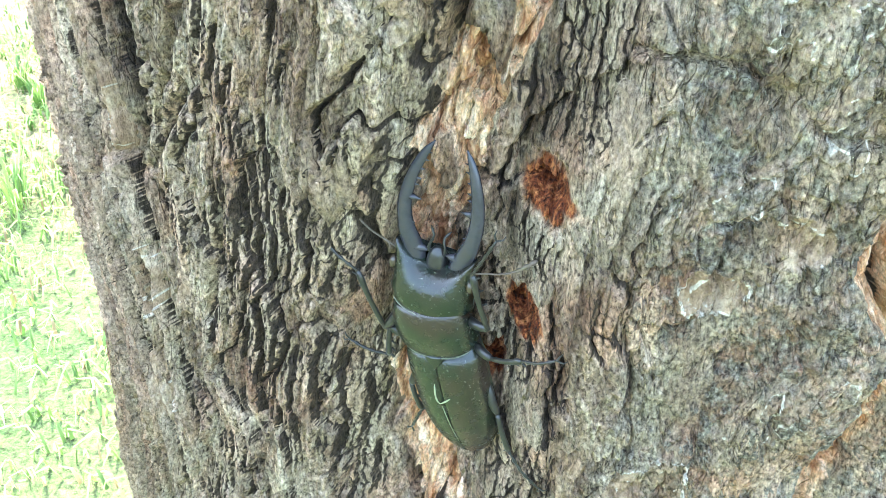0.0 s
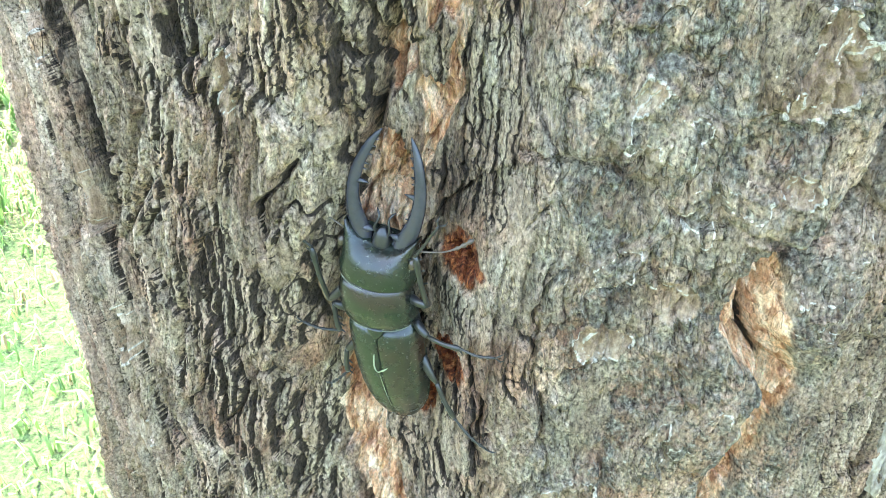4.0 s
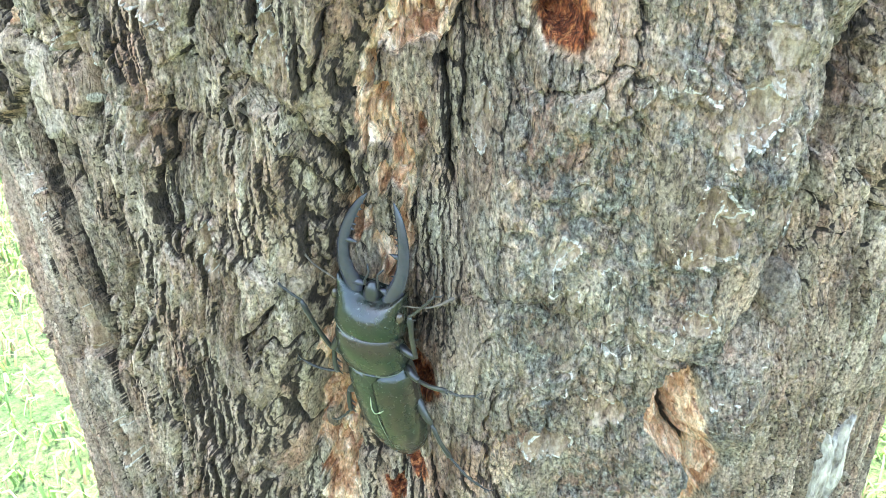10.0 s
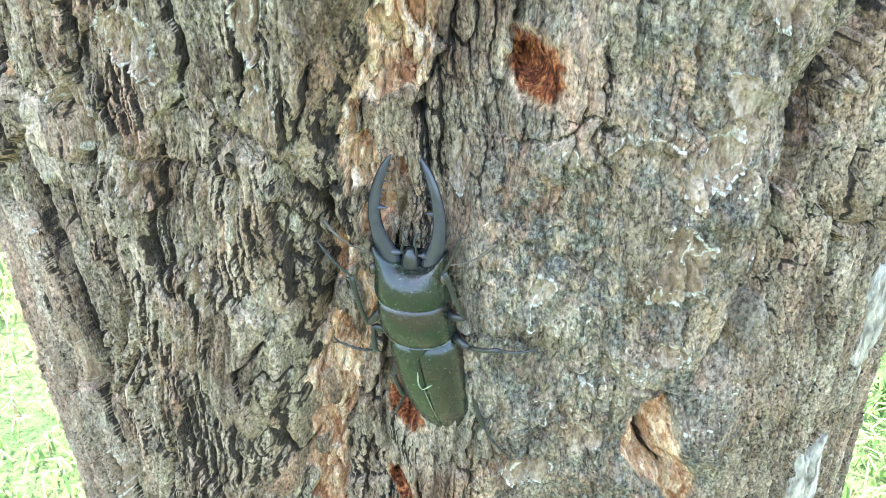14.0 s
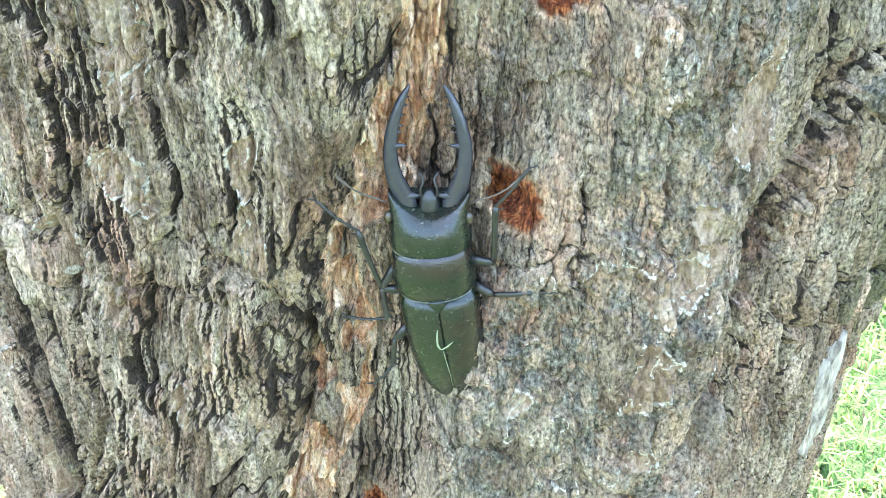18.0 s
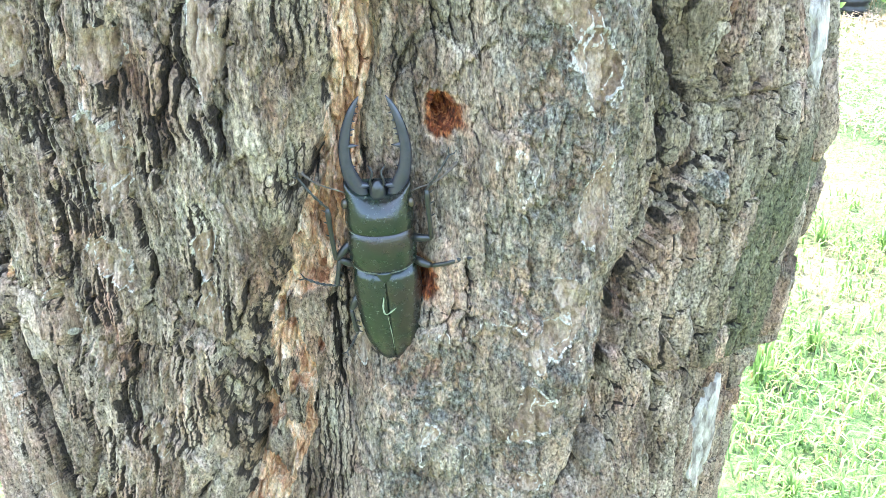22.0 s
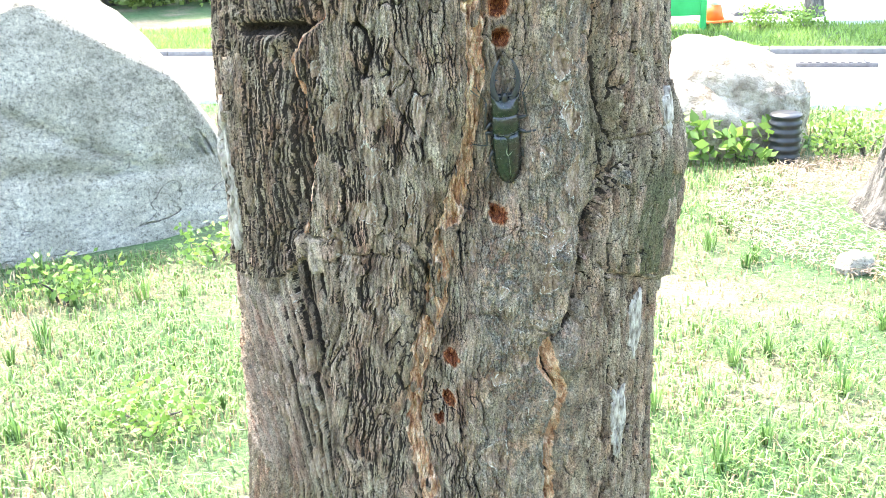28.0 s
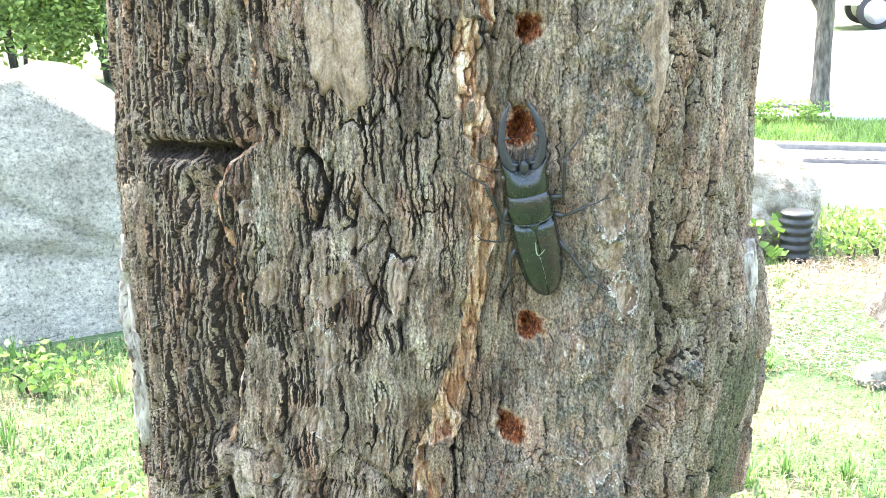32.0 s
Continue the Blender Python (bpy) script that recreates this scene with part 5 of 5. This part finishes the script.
def sapling(x, y):
    t = far_pine(x, y, 0.085, 3.4, (0.0, 0.0), "young_tree", "slender young street tree with a bare knotted stem", flare=0.03, rough=0.012)
    rng = random.Random(8)
    spots = [(rng.uniform(-0.8, 0.8), rng.uniform(-0.8, 0.8), rng.uniform(1.4, 3.6), rng.uniform(0.25, 0.5)) for _ in range(26)]
    for cx, cy, cz, _ in spots[:10]:
        part("limb", sweep(smooth_line([Vector((0, 0, cz - 0.7)), Vector((cx * 0.5, cy * 0.5, cz - 0.2)), Vector((cx, cy, cz))], 7), [0.03, 0.026, 0.022, 0.018, 0.014, 0.01, 0.005], 6), M_FAR_BARK, t)
    put("crown", leaves("crown", spots, 1.0, 6000, 0.1, M_LEAF, 9), M_LEAF, t)


sapling(5.32, 9.08)


def build_cone():
    c = tagged(new("traffic_cone"), "orange traffic cone with two white bands", "traffic cone")
    bm = bmesh.new()
    box(bm, -0.15, -0.15, 0.0, 0.15, 0.15, 0.025, 0.01)
    part("base", bm, M_ORANGE, c)
    prof = [(0.02, 0.112), (0.17, 0.078), (0.24, 0.062), (0.33, 0.045), (0.385, 0.036), (0.48, 0.018)]
    for (z0, r0), (z1, r1), mat, nm in zip(prof, prof[1:], (M_ORANGE, M_WHITE, M_ORANGE, M_WHITE, M_ORANGE), ("lower_cone", "white_band", "middle_cone", "white_band", "tip")):
        bm = bmesh.new()
        bmesh.ops.create_cone(bm, cap_ends=True, segments=28, radius1=r0, radius2=r1, depth=z1 - z0, matrix=Matrix.Translation((0, 0, (z0 + z1) / 2)))
        part(nm, bm, mat, c)
    c.matrix_basis = pose(4.31, 9.19, 0.02)


build_cone()


def build_sign():
    s = tagged(new("notice_board"), "green framed notice board on two posts with a clear upper window", "sign")
    for x in (0.0, 1.2):
        bm = bmesh.new()
        box(bm, x - 0.03, -0.03, -0.1, x + 0.03, 0.03, 2.3, 0.006)
        part("post", bm, M_GREEN, s)
    bm = bmesh.new()
    box(bm, 0.03, -0.02, 0.12, 1.17, 0.02, 0.86, 0.005)
    part("lower_panel", bm, M_GREEN, s, "bright green solid lower panel")
    bm = bmesh.new()
    box(bm, 0.03, -0.015, 0.93, 1.17, 0.015, 1.95, 0.004)
    part("upper_panel", bm, M_WHITE, s, "white upper panel")
    for z in (0.86, 1.95):
        bm = bmesh.new()
        box(bm, 0.03, -0.028, z, 1.17, 0.028, z + 0.07, 0.005)
        part("rail", bm, M_GREEN, s)
    bm = bmesh.new()
    box(bm, 0.86, -0.022, 0.93, 0.9, -0.016, 1.95, 0.001)
    part("bar", bm, M_GREEN, s)
    s.matrix_basis = pose(2.95, 9.25, 0.0, 0, 0, -12)


build_sign()


def build_drain():
    d = tagged(new("drain_cover"), "dark iron drain cover sunk in the paving", "drain cover")
    bm = bmesh.new()
    box(bm, -0.3, -0.13, 0.0, 0.3, 0.13, 0.03, 0.004)
    part("frame", bm, M_GRATE, d)
    for i in range(9):
        bm = bmesh.new()
        box(bm, -0.27 + i * 0.06, -0.11, 0.03, -0.24 + i * 0.06, 0.11, 0.037, 0.001)
        part("bar", bm, M_GRATE, d)
    d.matrix_basis = pose(4.96, 9.5, 0.02, 0, 0, -10)
    e = copy_thing(d, pose(4.25, 6.75, 0.015, 0, 0, -24))
    tagged(e, "blue-grey drain grating in the footpath")


build_drain()


def build_car():
    c = tagged(new("car"), "white and light blue parked car at the far kerb", "car")
    prof = [(-2.1, 0.45), (-2.1, 0.85), (-1.75, 1.0), (-1.1, 1.05), (-0.55, 1.48), (0.9, 1.5), (1.6, 1.1), (2.1, 1.0), (2.15, 0.45)]
    rings = []
    for y in (-0.86, -0.82, -0.6, 0.6, 0.82, 0.86):
        k = 1.0 if abs(y) < 0.7 else 0.985 if abs(y) < 0.85 else 0.96
        rings.append([Vector((x * k, y, 0.3 + (z - 0.3) * (k if z > 1 else 1))) for x, z in prof])
    part("body", ring_loft(rings), M_WHITE, c, "white body")
    bm = bmesh.new()
    box(bm, -2.0, -0.875, 0.62, 0.4, -0.862, 0.95, 0.002)
    part("side_panel", bm, M_BLUE, c, "light blue lower side")
    for x0, x1 in ((-0.95, -0.1), (0.0, 0.95)):
        bm = bmesh.new()
        box(bm, x0 * 0.9, -0.872, 1.08, x1 * 0.95, -0.845, 1.4, 0.004)
        part("window", bm, M_GLASS, c)
    for x in (-1.3, 1.3):
        for y in (-0.8, 0.8):
            bm = bmesh.new()
            bmesh.ops.create_cone(bm, cap_ends=True, segments=32, radius1=0.33, radius2=0.33, depth=0.22, matrix=Matrix.Rotation(math.pi / 2, 4, "X"))
            w = part("wheel", bm, M_TYRE, c, "", Matrix.Translation((x, y, 0.33)))
            bm = bmesh.new()
            bmesh.ops.create_cone(bm, cap_ends=True, segments=24, radius1=0.2, radius2=0.23, depth=0.24, matrix=Matrix.Rotation(math.pi / 2, 4, "X"))
            part("rim", bm, M_RIM, w)
    c.matrix_basis = pose(12.9, 18.4, 0.02, 0, 0, -22)


build_car()


# ---- lawn ----
def blades(name, n, seed, mat, region, tall, lean, bare=0.0, kink=0.5):
    rng = np.random.RandomState(seed)
    x0, x1, y0, y1 = region
    x, y = rng.uniform(x0, x1, n), y0 + (y1 - y0) * rng.rand(n)
    clump = fbm(x / 0.35, y / 0.35, seed, 3)
    thin = fbm(x / 1.0, y / 1.0, 40, 3)
    keep = (clump + 0.5 * thin + 0.25 * rng.rand(n) > bare) & (np.hypot(x + 0.02, y - 0.16) > 0.24) & (y < along(x, 7.08)) & (np.hypot(x - 2.8, y - 3.42) > 0.65 * (0.7 + 0.5 * rng.rand(n)))
    keep &= ~((np.abs(x + 1.52) < 1.15) & (np.abs(y - 4.5) < 0.5))
    x, y, clump = x[keep], y[keep], clump[keep]
    m = len(x)
    a = rng.rand(m) * 6.283
    h = tall * (0.35 + 0.9 * rng.rand(m)) * (0.5 + clump)
    ln = lean * (0.3 + rng.rand(m)) * h
    w = 0.0016 + 0.0024 * rng.rand(m)
    dx, dy = np.cos(a), np.sin(a)
    z0 = np.full(m, -0.03)
    base = np.stack([x, y, z0], 1)
    side = np.stack([-dy * w, dx * w, 0 * w], 1)
    mid = base + np.stack([dx * ln * kink * 0.6, dy * ln * kink * 0.6, h * 0.62 + 0.03], 1)
    tip = base + np.stack([dx * ln, dy * ln, h + 0.03 - ln * 0.25], 1)
    v = np.stack([base - side, base + side, mid + side * 0.8, mid - side * 0.8, tip + side * 0.1, tip - side * 0.1], 1).reshape(-1, 3)
    i = np.arange(m)[:, None] * 6
    f = np.concatenate([i + [0, 1, 2, 3], i + [3, 2, 4, 5]], 1).reshape(-1, 4)
    return put(name, quads(name, v, f), mat)


tagged(blades("grass", 100000, 61, M_GRASS, (-3.2, 4.6, 0.4, 9.0), 0.022, 2.6, 0.88), "bright green lawn grass in loose tufts", "grass", kind="stuff")
tagged(blades("grass", 24000, 63, M_GRASS, (-1.6, 2.6, 0.3, 4.2), 0.026, 2.4, 0.90), "bright green lawn grass in loose tufts", "grass", kind="stuff")
tagged(blades("dry_grass", 42000, 62, M_STRAW, (-3.0, 4.4, 0.4, 7.0), 0.012, 4.5, 0.5), "dry straw lying between the grass", "grass", kind="stuff")


def tussocks():
    """Clumps of longer arching blades."""
    rng = np.random.RandomState(64)
    n, k = 330, 26
    cx, cy = rng.uniform(-2.6, 3.6, n), 0.5 + 5.6 * rng.rand(n) ** 0.8
    keep = (np.hypot(cx + 0.02, cy - 0.16) > 0.3) & (cy < along(cx, 7.0)) & (np.hypot(cx - 2.8, cy - 3.42) > 0.75) & ~((np.abs(cx + 1.52) < 1.2) & (np.abs(cy - 4.5) < 0.55)) & (fbm(cx / 0.7, cy / 0.7, 47, 2) > 0.45)
    cx, cy = np.repeat(cx[keep], k), np.repeat(cy[keep], k)
    m = len(cx)
    big = np.repeat(0.5 + rng.rand(keep.sum()), k)
    a, h, out = rng.rand(m) * 6.283, (0.03 + 0.06 * rng.rand(m)) * big, (0.02 + 0.06 * rng.rand(m)) * big
    d = np.stack([np.cos(a), np.sin(a), 0 * a], 1)
    p = np.stack([cx, cy, 0 * cx - 0.03], 1) + d * (0.02 * rng.rand(m) * big)[:, None]
    w = np.stack([-np.sin(a), np.cos(a), 0 * a], 1) * (0.0016 + 0.0018 * rng.rand(m))[:, None]
    up = np.array((0, 0, 1.0))
    rows = [p, p + d * (out * 0.25)[:, None] + up * (0.03 + h * 0.6)[:, None], p + d * (out * 0.65)[:, None] + up * (0.03 + h)[:, None], p + d * out[:, None] + up * (0.03 + h * 0.85)[:, None]]
    v = np.stack([q for r, f in zip(rows, (1, 1, 0.7, 0.1)) for q in (r - w * f, r + w * f)], 1).reshape(-1, 3)
    i = np.arange(m)[:, None] * 8
    f = np.concatenate([i + [0, 1, 3, 2], i + [2, 3, 5, 4], i + [4, 5, 7, 6]], 1).reshape(-1, 4)
    tagged(put("grass_clumps", quads("grass_clumps", v, f), M_GRASS), "arching clumps of longer green grass", "grass", kind="stuff")


tussocks()


def mulch():
    rng = np.random.RandomState(70)
    n = 9000
    a, r = rng.rand(n) * 6.283, 0.2 + 0.75 * np.sqrt(rng.rand(n))
    p = np.stack([2.8 + r * np.cos(a), 3.42 + r * np.sin(a), 0.012 + 0.02 * rng.rand(n)], 1)
    u = rng.normal(size=(n, 3)) * (1, 1, 0.25)
    u *= (0.006 + 0.014 * rng.rand(n, 1)) / np.linalg.norm(u, axis=1)[:, None]
    w = np.cross(u, (0, 0, 1.0)) * 0.16
    v = np.stack([p - u - w, p + u - w, p + u + w, p - u + w], 1).reshape(-1, 3)
    tagged(put("mulch", quads("mulch", v, np.arange(n * 4).reshape(-1, 4), False), M_LITTER), "dry bark and needle litter round the pine", "mulch", kind="stuff")


mulch()


def weeds():
    rng = random.Random(12)
    def tuft(x, y, h, count, size, name, label, seed, mat=M_WEED):
        spots = [(rng.uniform(-0.16, 0.16), rng.uniform(-0.1, 0.1), rng.uniform(0.25, 0.8) * h, 0.12) for _ in range(7)]
        shrub(x, y, spots, count, size, mat, seed, name, label, "plant", 4, 0.5, 0.5)
    tuft(2.98, 4.42, 0.26, 300, 0.034, "weed", "leafy green weed beside the black pipe", 81)
    tuft(3.16, 4.45, 0.2, 280, 0.034, "weed", "leafy green weed beside the black pipe", 82)
    tuft(2.28, 4.6, 0.26, 90, 0.085, "weed", "broad-leaved weed in front of the boulder", 83)
    tuft(2.44, 4.55, 0.16, 80, 0.07, "weed", "broad-leaved weed in front of the boulder", 84)
    tuft(2.1, 4.62, 0.14, 50, 0.08, "weed", "broad-leaved weed in front of the boulder", 85)
    tuft(-0.62, 2.25, 0.07, 320, 0.028, "weed", "low leafy weed in the lawn", 86)
    tuft(-1.05, 3.45, 0.12, 200, 0.035, "weed", "low leafy weed in the lawn", 87)
    tuft(-0.42, 3.75, 0.12, 220, 0.035, "weed", "low leafy weed in the lawn", 88)
    tuft(4.6, 8.75, 0.2, 420, 0.04, "weed", "leafy green weed on the grass strip", 89)
    tuft(5.0, 8.6, 0.16, 380, 0.04, "weed", "leafy green weed on the grass strip", 90)


weeds()


def strip_mesh():
    rng = np.random.RandomState(91)
    n = 60000
    x = rng.uniform(-8, 12, n)
    y = along(x, 9.34 + 1.8 * rng.rand(n))
    a, h = rng.rand(n) * 6.283, 0.025 + 0.05 * rng.rand(n) * fbm(x / 0.4, y / 0.4, 44, 2) * 2
    u, w = np.stack([np.cos(a) * h * 0.6, np.sin(a) * h * 0.9, h], 1), np.stack([-np.sin(a), np.cos(a), 0 * a], 1) * 0.006
    p = np.stack([x, y, 0 * x - 0.02], 1)
    v = np.stack([p - w, p + w, p + u + w * 0.2, p + u - w * 0.2], 1).reshape(-1, 3)
    return quads("grass_strip", v, np.arange(n * 4).reshape(-1, 4), False)


def strip():
    tagged(put("grass_strip", strip_mesh(), M_WEED), "rough grass on the strip behind the kerb", "grass", kind="stuff")


strip()


def far_woods():
    rng = np.random.RandomState(92)
    spots = []
    for k in range(260):
        a = rng.uniform(-3.14, 3.14)
        d = rng.uniform(38, 60)
        spots.append((d * math.sin(a), d * math.cos(a), rng.uniform(0.5, 9), rng.uniform(2, 4.5)))
    tagged(put("far_trees", leaves("far_trees", spots, 1.0, 60000, 1.1, M_LEAF, 93), M_LEAF), "belt of green trees far round the park", "trees", kind="stuff")


far_woods()

# ---- what moves ----
# seconds, angle round the trunk, height, heading (degrees to the right of straight up), roll
BEETLE = [
    (0, -16.12, 1.2537, -14.3, -7.0),
    (0.5, -15.96, 1.2580, -12.6, -6.7),
    (1, -15.93, 1.2612, -10.9, -7.3),
    (1.5, -15.91, 1.2627, -10.3, -6.7),
    (2, -15.65, 1.2619, -9.8, -6.7),
    (2.5, -15.36, 1.2677, -9.3, -6.6),
    (3, -15.70, 1.2754, -8.5, -5.8),
    (3.5, -15.94, 1.2781, -8.6, -6.1),
    (5.5, -14.18, 1.2861, -5.0, -10.6),
    (6, -14.32, 1.2853, -5.2, -11.1),
    (6.5, -13.87, 1.2880, -5.2, -13.8),
    (7, -13.44, 1.2947, -5.5, -16.4),
    (7.5, -13.78, 1.2912, -5.8, -18.8),
    (8, -13.14, 1.2975, -5.6, -21.9),
    (8.5, -12.75, 1.2993, -6.3, -22.6),
    (9, -12.45, 1.3062, -7.0, -23.2),
    (9.5, -11.67, 1.3096, -8.6, -21.0),
    (10, -12.47, 1.3111, -9.8, -16.8),
    (10.5, -12.47, 1.3141, -8.7, -17.0),
    (11, -11.48, 1.3168, -8.0, -18.3),
    (11.5, -11.64, 1.3201, -7.3, -18.2),
    (12, -11.72, 1.3245, -7.0, -18.3),
    (12.5, -10.25, 1.3287, -9.9, -20.5),
    (13, -9.19, 1.3339, -12.5, -22.2),
    (13.5, -7.87, 1.3299, -11.9, -18.9),
    (14, -7.20, 1.3343, -10.7, -14.6),
    (14.5, -7.95, 1.3420, -8.8, -9.3),
    (16.5, -7.50, 1.3645, -4.5, -8.5),
    (17, -5.81, 1.3696, -7.8, -7.6),
    (17.5, -6.01, 1.3719, -9.7, -6.0),
    (18, -4.44, 1.3862, -9.2, -5.7),
    (18.5, -4.84, 1.3869, -6.4, -5.4),
    (19, -3.16, 1.3875, -5.4, -7.7),
    (19.5, -3.00, 1.3966, -3.7, -6.1),
    (20, -2.87, 1.4072, -2.1, -2.9),
    (20.5, -3.59, 1.4132, -3.8, -1.6),
    (21, -3.27, 1.4141, -5.4, -4.1),
    (21.5, -2.21, 1.4146, -5.0, -4.7),
    (22, -1.83, 1.4156, -5.2, -5.3),
    (22.5, -1.20, 1.4230, -4.8, -5.8),
    (23, -0.24, 1.4263, -4.1, -6.4),
    (23.5, -0.18, 1.4315, -4.4, -7.0),
    (24, 1.05, 1.4386, -4.3, -7.6),
    (24.5, 1.63, 1.4421, -4.9, -5.8),
    (25, 1.21, 1.4474, -5.8, -3.6),
    (25.5, 0.46, 1.4518, -6.3, -1.6),
    (27.5, 1.73, 1.4664, -5.4, -4.4),
    (28, 2.54, 1.4690, -5.5, -4.3),
    (28.5, 3.96, 1.4734, -5.2, -4.3),
    (29, 3.16, 1.4785, -4.6, -3.9),
    (29.5, 2.56, 1.4865, -7.5, -3.4),
    (30, 2.41, 1.4960, -9.5, -2.9),
    (30.5, 3.71, 1.4998, -8.7, -4.4),
    (31, 3.99, 1.5044, -8.6, -5.0),
    (31.5, 2.91, 1.5116, -11.1, -8.2),
    (32, 2.51, 1.5138, -14.2, -9.0),
]


def beetle_pose(th, z, heading, tilt):
    lift = np.interp(z, [1.24, 1.44, 1.50, 1.55], [-0.009, -0.008, -0.002, 0.0]) - 0.0058 + 0.00030 * abs(tilt)
    a = math.radians(th)
    out = Vector((math.sin(a), -math.cos(a), 0.0))
    cx, cy = axis_xy(z)
    r = base_radius(z) + lift
    up = Vector((LEAN_X, LEAN_Y, 1)).normalized()
    out = (out - up * out.dot(up)).normalized()
    right = up.cross(out).normalized()
    h = math.radians(heading)
    ahead = (up * math.cos(h) + right * math.sin(h)).normalized()
    side = ahead.cross(out).normalized()
    m = Matrix((side, ahead, out)).transposed().to_4x4()
    m.translation = Vector((cx + r * math.sin(a), cy - r * math.cos(a), z))
    return m @ pose(0, 0, 0, 0, tilt)


# how far the head turns aside from the body, in degrees
HEAD_T = [0, 1, 3, 6, 9, 12, 14.5, 16.5, 17.5, 19, 20, 24, 30, 32]
HEAD_YAW = [-15, -11, -11, -12, -14, -10, -5, -4, -9, -2, -1, -5, -3, -6]


def motions():
    walk(beetle, [(t, beetle_pose(th, z, hd, roll)) for t, th, z, hd, roll in BEETLE])
    walk(beetle_head, [(t, pose(0, 0.0116, 0.0046, float(np.interp(t, [0, 16, 25, 27.5, 31, 32], [-13, -14, -5, 10, 12, 2])) + 1.5 * math.sin(t * 1.3), 0, float(np.interp(t, HEAD_T, HEAD_YAW)))) for t in (k * 1.0 for k in range(33))])
    for i, (leg, hip) in enumerate(beetle_legs):
        rows = []
        for k in range(65):
            t = k * 0.5
            swing = 9 * math.sin(t * 2.3 + (0, 2.1, 4.2, 3.1, 5.2, 1.0)[i])
            rows.append((t, Matrix.Translation(hip) @ pose(0, 0, 0, 0, 0, swing)))
        walk(leg, rows)


motions()
